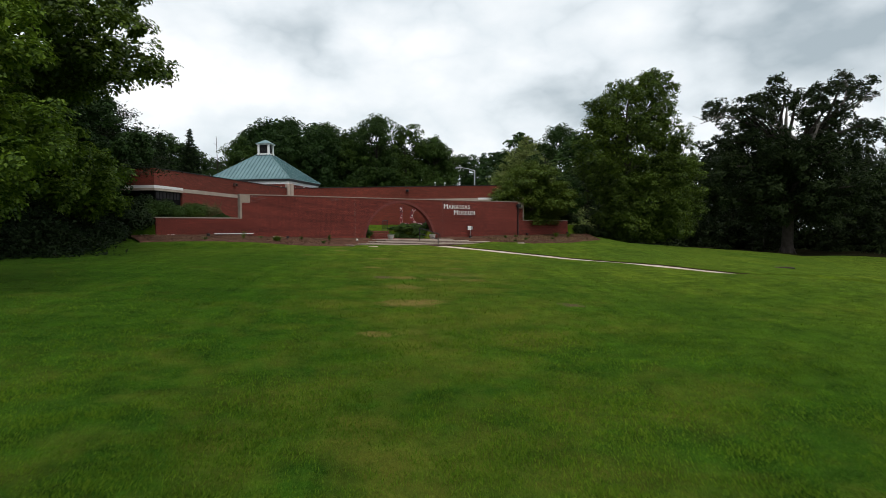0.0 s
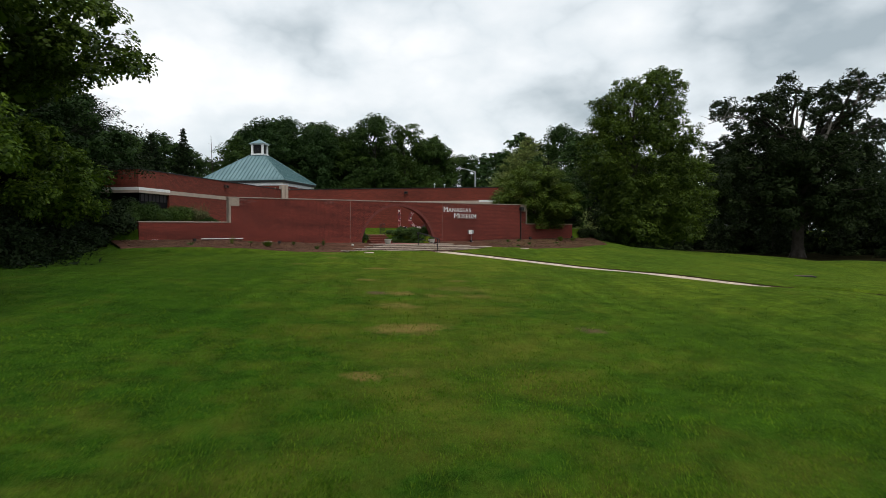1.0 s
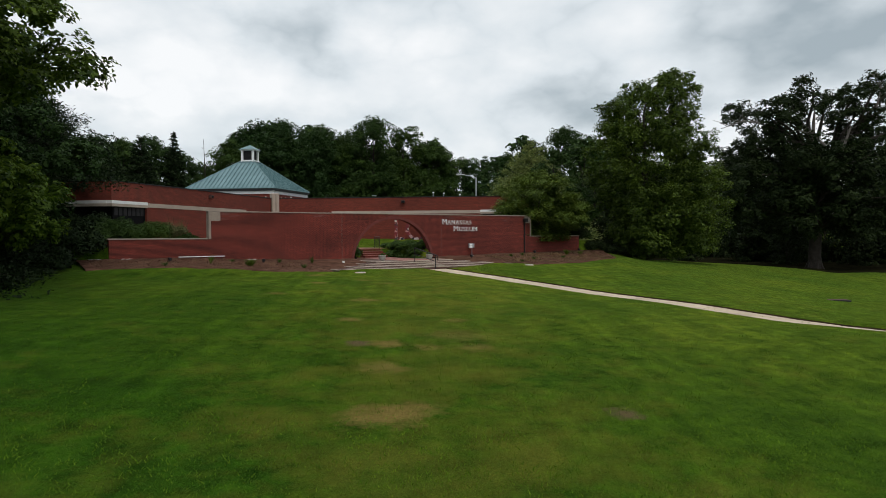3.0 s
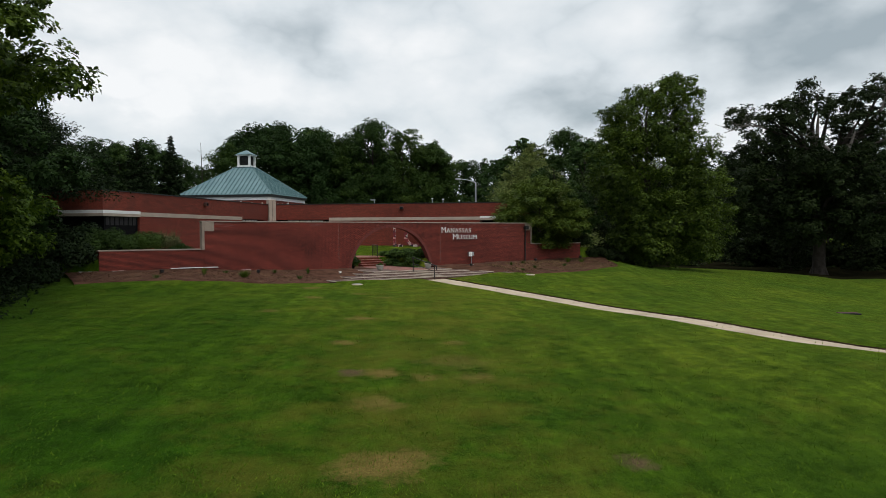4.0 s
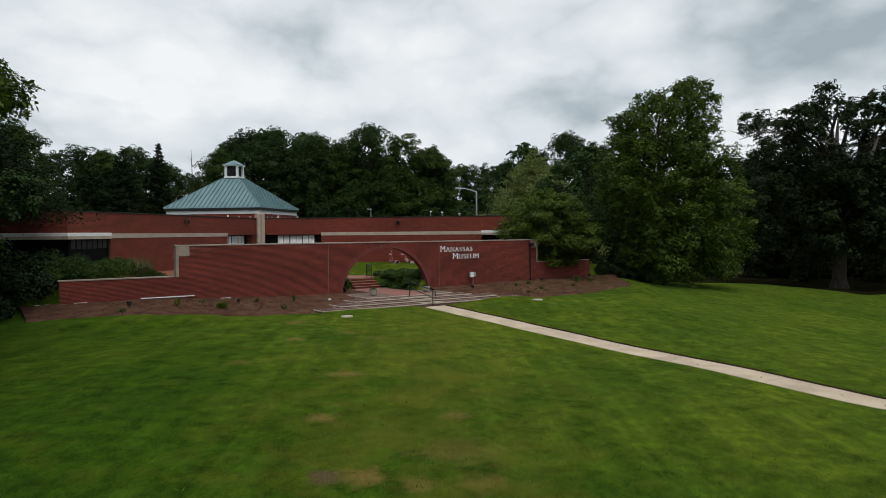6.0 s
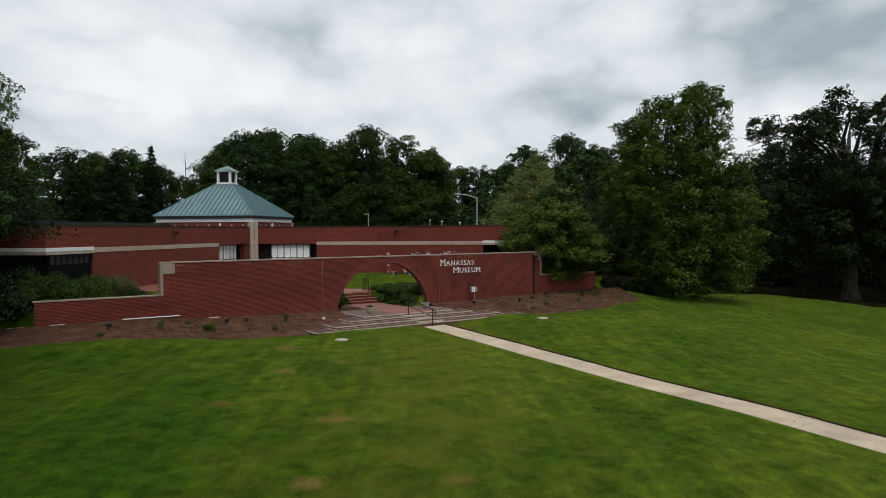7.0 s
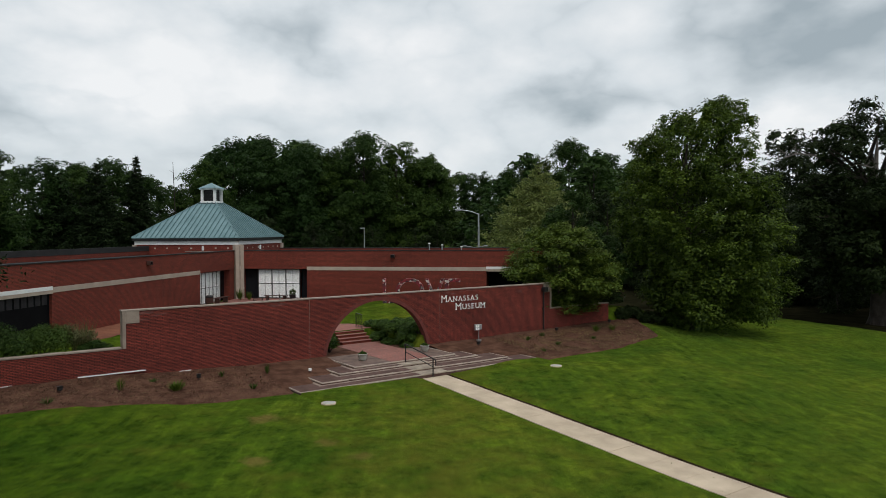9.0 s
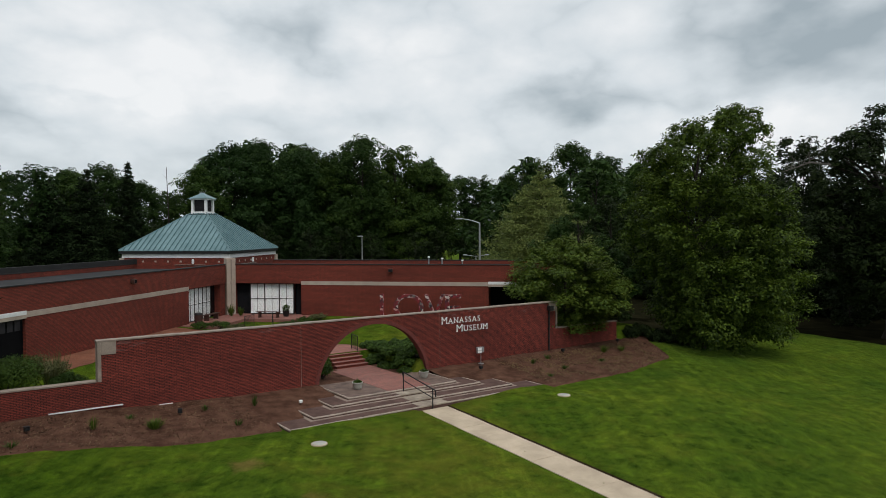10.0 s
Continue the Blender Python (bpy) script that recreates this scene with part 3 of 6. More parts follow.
coping(-WALL_END - 0.05, WALL_END + 0.05, WALL_TOP, 24)
coping(-LOW_END - 0.05, -WALL_END - 0.055, LOW_TOP, 5)
coping(WALL_END + 0.055, LOW_END + 0.05, LOW_TOP, 5)

# ---- wall lettering, raised white capitals, the first of each word taller ----


SERIFS = {"M": ((0.06, 0.94), (0.06, 0.94)), "A": ((0.06, 0.94), ()), "N": ((0.08,), (0.08, 0.92)), "S": ((), ()), "U": ((), (0.09, 0.91)), "E": ((0.12,), (0.12,))}


def lettering(name, text, x, z, width, cap, small, mat, label, depth=0.03):
    """Raised capitals on the wall, each letter a part."""
    sign = thing(name, pose(0, 0, 0), label, "sign")
    made, pen = [], 0.0
    for i, ch in enumerate(text):
        cu = bpy.data.curves.new("letter", "FONT")
        cu.body, cu.size, cu.extrude, cu.offset = ch, (cap if i == 0 else small) / 0.69, depth / 2, -0.006
        ob = bpy.data.objects.new("letter", cu)
        scene.collection.objects.link(ob)
        bpy.context.view_layer.update()
        me = bpy.data.meshes.new_from_object(ob.evaluated_get(bpy.context.evaluated_depsgraph_get()))
        bpy.data.objects.remove(ob)
        xs = [v.co.x for v in me.vertices]
        made.append((me, pen - min(xs), cap if i == 0 else small))
        pen += max(xs) - min(xs) + small * 0.29
    k = width / (pen - small * 0.29)
    for (me, px, tall), ch in zip(made, text):
        bm = bmesh.new()
        bm.from_mesh(me)
        bpy.data.meshes.remove(me)
        # serifs: short flat bars at the ends of the stems
        xs = [v.co.x for v in bm.verts]
        x0, x1 = min(xs), max(xs)
        feet, heads = SERIFS[ch]
        for at, ends in ((0.0, feet), (tall - 0.026, heads)):
            for f in ends:
                mid = x0 + (x1 - x0) * f
                box(mid - 0.055, mid + 0.055, at, at + 0.026, -depth / 2, depth / 2 + 0.001, 0, bm)
        o = part("letter", bm, mat, sign)
        o.matrix_basis = Matrix.Translation((x + px * k, WALL_Y - depth / 2 - 0.012, z)) @ Matrix.Rotation(radians(90), 4, "X") @ Matrix.Diagonal((k, 1, 1, 1))
    return sign


LETTER_WHITE = mottled("letter_white", (0.88, 0.88, 0.86), (0.94, 0.94, 0.92), 4, 0.5, bump=0.02)
lettering("wall_lettering", "MANASSAS", 4.36, 3.20, 2.78, 0.40, 0.32, LETTER_WHITE, "raised white capital letters on the brick wall")
lettering("wall_lettering", "MUSEUM", 5.42, 2.68, 2.28, 0.40, 0.32, LETTER_WHITE, "raised white capital letters on the brick wall")

# ---- terrace, steps and path ----
NOSING = mottled("nosing_stone", (0.36, 0.29, 0.24), (0.54, 0.445, 0.37), 1.6, 0.9, bump=0.3)
terrace = thing("entrance_steps", None, "broad steps with dark treads and pale stone edges", "steps")
LEVELS = [(7.2, -28.0, 1.4, 0.30), (5.75, -27.15, 1.65, 0.405), (4.35, -26.2, 1.75, 0.51), (3.2, -25.6, 2.93, 0.62)]
for i, (half, y, back, z) in enumerate(LEVELS):
    z0 = -0.4 if i == 0 else LEVELS[i - 1][3] - 0.002
    part("step" if i < 3 else "terrace_floor", box(-half, half, y, WALL_Y - 0.002, z0, z - 0.006), AGGREGATE if i < 3 else LANDING, terrace, "dark aggregate step" if i < 3 else "")
    # pale nosing stones along the front and back along both ends
    pts = [(-half, y + back), (-half, y), (half, y), (half, y + back)]
    for (ax, ay), (bx, by) in zip(pts, pts[1:]):
        run = math.hypot(bx - ax, by - ay)
        n = max(1, round(run / 1.5))
        ang = math.degrees(math.atan2(by - ay, bx - ax))
        stone = None
        for j in range(n):
            m = pose(ax + (bx - ax) * j / n, ay + (by - ay) * j / n, z - 0.07 + 0.003 * ((j * 5) % 3 - 1), 0, 0, ang)
            if stone is None:
                stone = part("nosing", box(0.004, run / n - 0.004, -0.012, 0.042, 0.018, 0.078, 0.006), NOSING, terrace, "pale stone step edge")
                stone.matrix_basis = m
            else:
                share("nosing", stone, terrace, m)
    # grey strips at the foot of the next step up
    if i < 3:
        h2, y2, b2, z2 = LEVELS[i + 1]
        for a, b in ((-h2 - 0.2, -0.66), (0.96, h2 + 0.2)):
            part("foot_strip", box(a, b, y2 - 0.17, y2 - 0.014, z - 0.03, z + 0.006), STEPSTONE, terrace, "grey stone strip at the foot of a step")
        for sx in (-1, 1):
            a, b = sorted((sx * (h2 + 0.2), sx * (h2 + 0.014)))
            part("foot_strip", box(a, b, y2 - 0.012, y2 + b2 * 0.7, z - 0.03, z + 0.006), STEPSTONE, terrace, "grey stone strip at the foot of a step")
# plain concrete walking strip up the middle, beside the rail
for i, (half, y, back, z) in enumerate(LEVELS[:3]):
    part("concrete_tread", box(-0.65, 0.95, y - 0.02, LEVELS[i + 1][1] + 0.01, z - 0.05, z + 0.012, 0.006), WORN, terrace, "worn pale concrete tread")
part("brick_floor", box(-0.92, 1.72, -25.54, -19.0, 0.5, FLOOR + 0.006), PAVER, terrace, "pinkish brick paving")
part("side_floor", box(-3.3, -0.923, WALL_Y + WALL_T, -19.0, 0.3, FLOOR), MULCH, terrace, "dark mulched edge")
part("side_floor", box(1.723, 2.7, WALL_Y + WALL_T, -19.0, 0.3, FLOOR), MULCH, terrace, "dark mulched edge")
part("threshold", box(-3.2, 3.2, WALL_Y, WALL_Y + WALL_T - 0.001, 0.3, FLOOR - 0.002), LANDING, terrace)

court_steps = thing("courtyard_steps", None, "four brick steps with stone edges climbing to the courtyard", "steps")
for i in range(4):
    y = -19.0 + i * 0.32
    z = FLOOR + 0.165 * (i + 1)
    part("riser", box(-0.4, 1.6, y, y + 0.32 if i < 3 else y + 0.6, 0.4, z - 0.035), BRICK2, court_steps)
    part("tread", box(-0.45, 1.65, y - 0.03, y + 0.315, z - 0.035, z, 0.006), PAVER, court_steps, "brick-paved tread")
plaza = thing("courtyard_paving", None, "pinkish brick paving in the courtyard", "paving", kind="structure")
part("paving", box(-3.2, 2.4, -17.72, -13.2, 0.9, 1.31), PAVER, plaza)
apron = part("paving", box(0.0, 7.2, -2.7, 1.5, 1.4, 1.99), PAVER, plaza)
apron.matrix_basis = pose(-0.10, 0.25, 0, 0, 0, -45)
apron = part("paving", box(-1.5, 2.6, -7.2, -2.703, 1.4, 1.99), PAVER, plaza)
apron.matrix_basis = pose(-0.10, 0.25, 0, 0, 0, -45)

SOIL = mottled("dark_soil", (0.022, 0.016, 0.009), (0.055, 0.042, 0.022), 3.0, 1.0, bump=0.6, dist=0.02, fine=20, spec=0.0)
walkway = thing("walkway", None, "straight pale concrete footpath across the lawn", "footpath", kind="structure")
y = LEVELS[0][1] - 0.02
slab_n = 0
while y > -92:
    y2 = y - 1.55
    bm = bmesh.new()
    pl = []
    for yy, side in ((y2 + 0.012, 0), (y2 + 0.012, 1), (y, 1), (y, 0)):
        s = -(yy + 27)
        pl.append((-0.6 - 0.03 * s + 1.5 * side, yy, path_height(yy) + 0.005 * math.sin(slab_n * 2.1)))
    top = [bm.verts.new(p) for p in pl]
    low = [bm.verts.new((p[0], p[1], p[2] - 0.25)) for p in pl]
    bm.faces.new(top)
    for k in range(4):
        bm.faces.new((low[k], low[(k + 1) % 4], top[(k + 1) % 4], top[k]))
    bmesh.ops.bevel(bm, geom=[e for e in bm.edges if all(v in top for v in e.verts)], offset=0.012, segments=1, affect="EDGES")
    part("slab", bm, CONCRETE, walkway)
    # a dark cut edge of soil where the lawn stands over the slabs
    bm = bmesh.new()
    ring = []
    for (ax, ay, az) in (pl[1], pl[2]):
        ring.append([bm.verts.new((ax + u, ay, az + w)) for u, w in ((0.004, -0.2), (0.004, 0.03), (0.05, 0.05), (0.14, -0.2))])
    for k in range(4):
        bm.faces.new((ring[0][k], ring[0][(k + 1) % 4], ring[1][(k + 1) % 4], ring[1][k]))
    bm.faces.new(ring[0][::-1])
    bm.faces.new(ring[1])
    part("soil_edge", bm, SOIL, walkway, "dark cut edge of soil")
    y = y2
    slab_n += 1

# ---- mulch beds against the wall ----


def bed(name, x0, x1, label):
    """A bed of mulch: a rough sheet that follows the slope, with a ragged front edge."""
    bm = bmesh.new()
    nx, ny = int((x1 - x0) / 0.16), 40
    grid = []
    for j in range(ny + 1):
        row = []
        for i in range(nx + 1):
            x = x0 + (x1 - x0) * i / nx
            yf = bed_front(x)
            if abs(x) > 7.4:
                yf += 0.16 * noise.noise((x * 0.8, 4.0, 1)) + 0.08 * noise.noise((x * 2.7, 9.0, 1))
            yy = yf + (WALL_Y - 0.004 - yf) * j / ny
            z = bed_height(x, yy) + 0.012 + 0.035 * noise.noise((x * 1.1, yy * 1.1, 2)) + 0.022 * noise.noise((x * 4, yy * 4, 0)) + 0.012 * noise.noise((x * 11, yy * 11, 5))
            row.append(bm.verts.new((x, yy, z - (0.10 if j == 0 else 0))))
        grid.append(row)
    for j in range(ny):
        for i in range(nx):
            bm.faces.new((grid[j][i], grid[j][i + 1], grid[j + 1][i + 1], grid[j + 1][i]))
    return solo(name, bm, MULCH, None, label, "flower bed", kind="structure", smooth=True)


bed("mulch_bed", -21.0, -3.32, "brown mulch bed sloping down from the brick wall")
bed("mulch_bed", 3.32, 21.9, "brown mulch bed sloping down from the brick wall")

# ---- museum building: two wings at a right angle, a corner pavilion ----
OX, OY = -0.10, 0.25
MB = pose(OX, OY, 0, 0, 0, -45)
BAND0, BAND1, PARA, COURT = 4.36, 4.65, 5.93, 1.96
museum = thing("museum_building", MB, "low red brick museum with a green copper pavilion roof", "building")
DEEP = 8.3
# right wing: face on y = 0; left wing: face on x = 0, running towards -y
ROOF = PARA - 0.36
for nm, bx in (("wing_wall", (6.08, 20.75, 0, DEEP, 0.5, ROOF)), ("wing_wall", (-DEEP, 0, -21.7, -6.08, 0.5, ROOF))):
    part(nm, box(*bx), BRICK2, museum, "red brick wing")
# brick over the recessed windows, and the walls behind them
part("window_head", box(0.42, 6.078, 0, 1.6, 4.46, ROOF), BRICK2, museum)
part("window_head", box(-1.6, 0, -6.078, -0.42, 4.46, ROOF), BRICK2, museum)
part("back_wall", box(0.42, 6.078, 1.602, DEEP, 0.5, ROOF), BRICK2, museum)
part("back_wall", box(-DEEP, -1.602, -6.078, -0.42, 0.5, ROOF), BRICK2, museum)
part("end_head", box(20.752, 25.6, 0, DEEP, 4.46, ROOF), BRICK2, museum)
part("end_head", box(-DEEP, 0, -25.6, -21.702, 4.46, ROOF), BRICK2, museum)
part("end_core", box(20.752, 25.2, 1.9, DEEP, 0.5, 4.458), RECESS_SHADE, museum, "recessed end glazing, darkened in colour for the shade")
part("end_core", box(-DEEP, -1.6, -24.8, -21.702, 0.5, 4.458), RECESS_SHADE, museum, "recessed end glazing, darkened in colour for the shade")
# pale band along the faces, deeper white lintels over the end recesses
part("band", box(6.08, 20.75, -0.02, 0.10, BAND0, BAND1, 0.006), TRIM, museum, "pale stone band")
part("band", box(-0.10, 0.02, -21.7, -6.08, BAND0, BAND1, 0.006), TRIM, museum, "pale stone band")
for bx in ((20.73, 25.66, -0.07, 0.3), (-0.3, 0.07, -25.66, -21.68), (-DEEP - 0.05, -0.302, -25.66, -25.3)):
    part("lintel", box(*bx, BAND0 + 0.142, BAND1 + 0.05, 0.008), WHITE, museum, "white painted lintel")
    part("lintel_foot", box(*bx, BAND0 - 0.04, BAND0 + 0.14, 0.006), TRIM, museum, "pale stone foot of the lintel")
# brick parapets round the sunken roofs
for bx in ((0.42, 25.6, 0, 0.3), (0.42, 25.6, DEEP - 0.3, DEEP), (25.3, 25.6, 0.301, DEEP - 0.301)):
    part("parapet", box(*bx, ROOF, PARA), BRICK2, museum)
for bx in ((-0.3, 0, -25.6, -0.42), (-DEEP, -DEEP + 0.3, -25.6, 0.2), (-DEEP + 0.301, -0.301, -25.6, -25.3)):
    part("parapet", box(*bx, ROOF, PARA), BRICK2, museum)
# parapet caps and sunken gravel roofs
for bx in ((0.42, 25.6, -0.04, 0.32), (0.42, 25.6, DEEP - 0.32, DEEP + 0.04), (25.28, 25.64, 0.33, DEEP - 0.33)):
    part("parapet_cap", box(*bx, PARA + 0.001, PARA + 0.07, 0.008), DARK, museum, "dark metal parapet cap")
for bx in ((-0.32, 0.04, -25.6, -0.42), (-DEEP - 0.04, -DEEP + 0.32, -25.6, 0.2), (-DEEP + 0.33, -0.33, -25.64, -25.28)):
    part("parapet_cap", box(*bx, PARA + 0.001, PARA + 0.07, 0.008), DARK, museum, "dark metal parapet cap")
part("roof_edge", box(-DEEP - 0.02, -DEEP + 0.3, -25.6, 0.2, PARA + 0.072, PARA + 0.42), DARK, museum, "black raised roof edge")
part("flat_roof", box(0.42, 25.298, 0.302, DEEP - 0.302, ROOF - 0.1, ROOF + 0.03), GRAVEL, museum)
part("flat_roof", box(-DEEP + 0.302, -0.302, -25.298, -0.42, ROOF - 0.1, ROOF + 0.03), GRAVEL, museum)
# pier in the inner corner
pier = box(-0.36, 0.36, -0.36, 0.36, 0.8, 6.45, 0.03)
po = part("corner_pier", pier, TRIM, museum, "pale square corner pier")
po.matrix_basis = pose(0.16, -0.02, 0, 0, 0, 45)
po = part("pier_groove", box(-0.05, 0.05, -0.375, -0.34, 0.9, 6.35), STONE, museum)
po.matrix_basis = pose(0.16, -0.02, 0, 0, 0, 45)
part("pier_collar", prism([(-0.5, -0.34), (0.48, -0.34), (0.48, 0.6), (-0.5, 0.6)], 4.38, 4.66, 0.01), TRIM, museum)


def window(m, width, z0, z1, name="courtyard_window"):
    """A wide window: three bays of two tall lights, with a transom; white blinds behind the glass."""
    w = part(name, box(0, width, 0.02, 0.06, z0, z1), BLIND, museum, "tall white-blinded window in black frames")
    w.matrix_basis = m
    fr = bmesh.new()
    for i in range(7):
        x = width * i / 6
        t = 0.042 if i % 2 == 0 else 0.014
        box(x - t, x + t, -0.008, 0.018, z0, z1, 0, fr)
    for zz, t in ((z0, 0.03), (z0 + (z1 - z0) * 0.50, 0.022), (z1, 0.03)):
        box(0, width, -0.006, 0.016, zz - t, zz + t, 0, fr)
    part("window_frame", fr, BLACK, w)
    pane = None
    for i in range(6):
        for zz, h in ((z0 + 0.05, (z1 - z0) * 0.46), (z0 + (z1 - z0) * 0.54, (z1 - z0) * 0.44)):
            mm = pose(width * i / 6 + 0.04, 0, zz)
            if pane is None:
                pane = part("pane", box(0, width / 6 - 0.08, 0.0, 0.006, 0, h), GLASS, w)
                pane.matrix_basis = mm
                pane.visible_shadow = False
            else:
                o = share("pane", pane, w, mm)
                o.visible_shadow = False


window(pose(1.75, 0.26, 0), 3.62, COURT + 0.10, 4.42)
window(pose(-0.26, -6.02, 0, 0, 0, 90), 3.6, COURT + 0.10, 4.42)
for bx in ((0.5, 1.70, 0.56, 1.598, 0.8, 4.458), (5.42, 6.077, 0.56, 1.598, 0.8, 4.458)):
    part("dark_panel", box(*bx), DARKGLASS, museum, "dark glazed door panel")
for bx in ((-1.598, -0.56, -2.38, -1.2, 0.8, 4.458),):
    part("dark_panel", box(*bx), DARKGLASS, museum, "dark glazed door panel")
part("window_pier", box(-1.598, -0.05, -1.198, -0.42, 0.8, 4.458), BRICK2, museum)
part("window_pier", box(0.42, 0.498, 0.05, 1.598, 0.8, 4.458), BRICK2, museum)
# rows of narrow dark lights in the end recess of the left wing
for i in range(7):
    part("end_window", box(-0.14, -0.12, -25.15 + i * 0.48, -24.79 + i * 0.48, 3.75, 4.35), SLAT, museum, "narrow window with a grey blind")
part("end_screen", box(-1.598, -0.15, -25.3, -21.702, 0.6, 4.457), RECESS_SHADE, museum, "recessed screen wall, blackened in colour for the shade")

# pavilion
PX, PY, SIDE = 0.2, 0.01, 9.7
EAVE, CUP = 7.05, 10.15
CX, CY = PX - SIDE / 2, PY + SIDE / 2
hw = SIDE / 2 - 0.2
part("pavilion_wall", box(CX - hw, CX + hw, CY - hw, CY + hw, 5.3, 6.436), BRICK2, museum, "red brick pavilion wall")
part("pavilion_trim", box(CX - hw - 0.04, CX + hw + 0.04, CY - hw - 0.04, CY + hw + 0.04, 6.44, 6.77, 0.01), WHITE, museum, "white frieze under the eaves")
for sx in (-1, 1):
    for sy in (-1, 1):
        part("corner_trim", box(CX + sx * hw - 0.17, CX + sx * hw + 0.17, CY + sy * hw - 0.17, CY + sy * hw + 0.17, 5.4, 6.438), TRIM, museum, "pale corner post")
part("eave_soffit", box(CX - SIDE / 2 + 0.01, CX + SIDE / 2 - 0.01, CY - SIDE / 2 + 0.01, CY + SIDE / 2 - 0.01, 6.775, EAVE - 0.055), BLACK, museum, "black eaves board")
roof = part("pavilion_roof", box(CX - 0.9, CX + 0.9, CY - 0.9, CY + 0.9, EAVE + 0.4, CUP - 0.08), DARK, museum, "green standing-seam copper hipped roof")
HALF, TOPH = SIDE / 2 + 0.02, 0.72
SEAMS = 22
for side in range(4):
    turn = Matrix.Translation((CX, CY, 0)) @ Matrix.Rotation(radians(90 * side), 4, "Z")
    for i in range(SEAMS):
        u0, u1 = -HALF + 2 * HALF * i / SEAMS, -HALF + 2 * HALF * (i + 1) / SEAMS

        def rise(u):
            """How far up the slope a seam at u runs before the hip or the cupola cuts it."""
            return min(1.0, (HALF - abs(u)) / (HALF - TOPH))

        def spot(u, k, up=0.0):
            return (u, -HALF + (HALF - TOPH) * k, EAVE + (CUP - EAVE) * k + up)
        bm = bmesh.new()
        a, b = u0 + 0.006, u1 - 0.006
        ka, kb = max(rise(a), 0.0), max(rise(b), 0.0)
        top = [spot(a, 0), spot(b, 0), spot(b, kb), spot(a, ka)]
        if min(ka, kb) < 0.004:
            top = [p for p, k in zip(top, (1, 1, kb, ka)) if k >= 0.004]
        tv = [bm.verts.new(p) for p in top]
        lv = [bm.verts.new((p[0], p[1], p[2] - 0.05)) for p in top]
        bm.faces.new(tv)
        for k in range(len(tv)):
            bm.faces.new((lv[k], lv[(k + 1) % len(tv)], tv[(k + 1) % len(tv)], tv[k]))
        bmesh.ops.recalc_face_normals(bm, faces=bm.faces[:])
        o = part("roof_panel", bm, COPPER, roof)
        o.matrix_basis = turn
        if 0 < i:
            bm = bmesh.new()
            p, q = Vector(spot(u0, 0)), Vector(spot(u0, max(rise(u0) - 0.01, 0.01)))
            n = Vector((0, -(CUP - EAVE), HALF - TOPH)).normalized()
            vs = [bm.verts.new(c + off) for c in (p, q) for off in (Vector((-0.022, 0, 0)), Vector((0.022, 0, 0)), Vector((0.022, 0, 0)) + n * 0.06, Vector((-0.022, 0, 0)) + n * 0.06)]
            for f in ((0, 1, 2, 3), (7, 6, 5, 4), (0, 4, 5, 1), (1, 5, 6, 2), (2, 6, 7, 3), (3, 7, 4, 0)):
                bm.faces.new([vs[k] for k in f])
            bmesh.ops.recalc_face_normals(bm, faces=bm.faces[:])
            o = part("seam", bm, SEAM, roof)
            o.matrix_basis = turn
    bm = tube([(-HALF, -HALF, EAVE + 0.02), (-TOPH, -TOPH, CUP + 0.02)], 0.05, 6)
    o = part("hip_cap", bm, COPPER, roof)
    o.matrix_basis = turn

cup = part("cupola", box(CX - 0.74, CX + 0.74, CY - 0.74, CY + 0.74, CUP - 0.12, CUP + 0.14, 0.01), WHITE, museum, "white square cupola with dark openings")
for sx in (-1, 1):
    for sy in (-1, 1):
        part("post", box(CX + sx * 0.6 - 0.1, CX + sx * 0.6 + 0.1, CY + sy * 0.6 - 0.1, CY + sy * 0.6 + 0.1, CUP + 0.141, CUP + 1.15), WHITE, cup)
part("louvre_core", box(CX - 0.5, CX + 0.5, CY - 0.5, CY + 0.5, CUP + 0.141, CUP + 1.149), DARK, cup, "dark louvred opening")
for sx, sy in ((-1, 0), (1, 0), (0, -1), (0, 1)):
    for i in range(7):
        z = CUP + 0.22 + i * 0.125
        dxx, dyy = (0.51, 0.5) if sx else (0.5, 0.51)
        part("louvre", box(CX + sx * 0.53 - (0.02 if sx else 0.49), CX + sx * 0.53 + (0.02 if sx else 0.49), CY + sy * 0.53 - (0.02 if sy else 0.49), CY + sy * 0.53 + (0.02 if sy else 0.49), z, z + 0.03), BLACK, cup)
part("cornice", box(CX - 0.8, CX + 0.8, CY - 0.8, CY + 0.8, CUP + 1.151, CUP + 1.26, 0.01), WHITE, cup)
bm = bmesh.new()
base = [bm.verts.new((CX + a * 0.9, CY + b * 0.9, CUP + 1.262)) for a, b in ((-1, -1), (1, -1), (1, 1), (-1, 1))]
tip = bm.verts.new((CX, CY, CUP + 1.8))
bm.faces.new(base[::-1])
for i in range(4):
    bm.faces.new((base[i], base[(i + 1) % 4], tip))
part("cupola_roof", bm, COPPER, cup, "small green copper pyramid roof")

# orange-red brick path along the foot of the left wing, made as a rough strip
bm = bmesh.new()
rows = []
for k in range(20):
    y = -21.5 + 13.6 * k / 19
    rows.append([bm.verts.new((x, y, 1.99 - 0.07 * x + 0.03 * noise.noise((x * 2, y * 2, 3)))) for x in (0.01, 0.8, 1.6, 2.3 + 0.3 * noise.noise((y, 0, 0)))])
for a, b in zip(rows, rows[1:]):
    for k in range(3):
        bm.faces.new((a[k], a[k + 1], b[k + 1], b[k]))
solo("wing_strip", bm, RED_STRIP, MB, "orange-red strip for the brick path along the museum's wing", "flower bed", kind="structure", smooth=True)


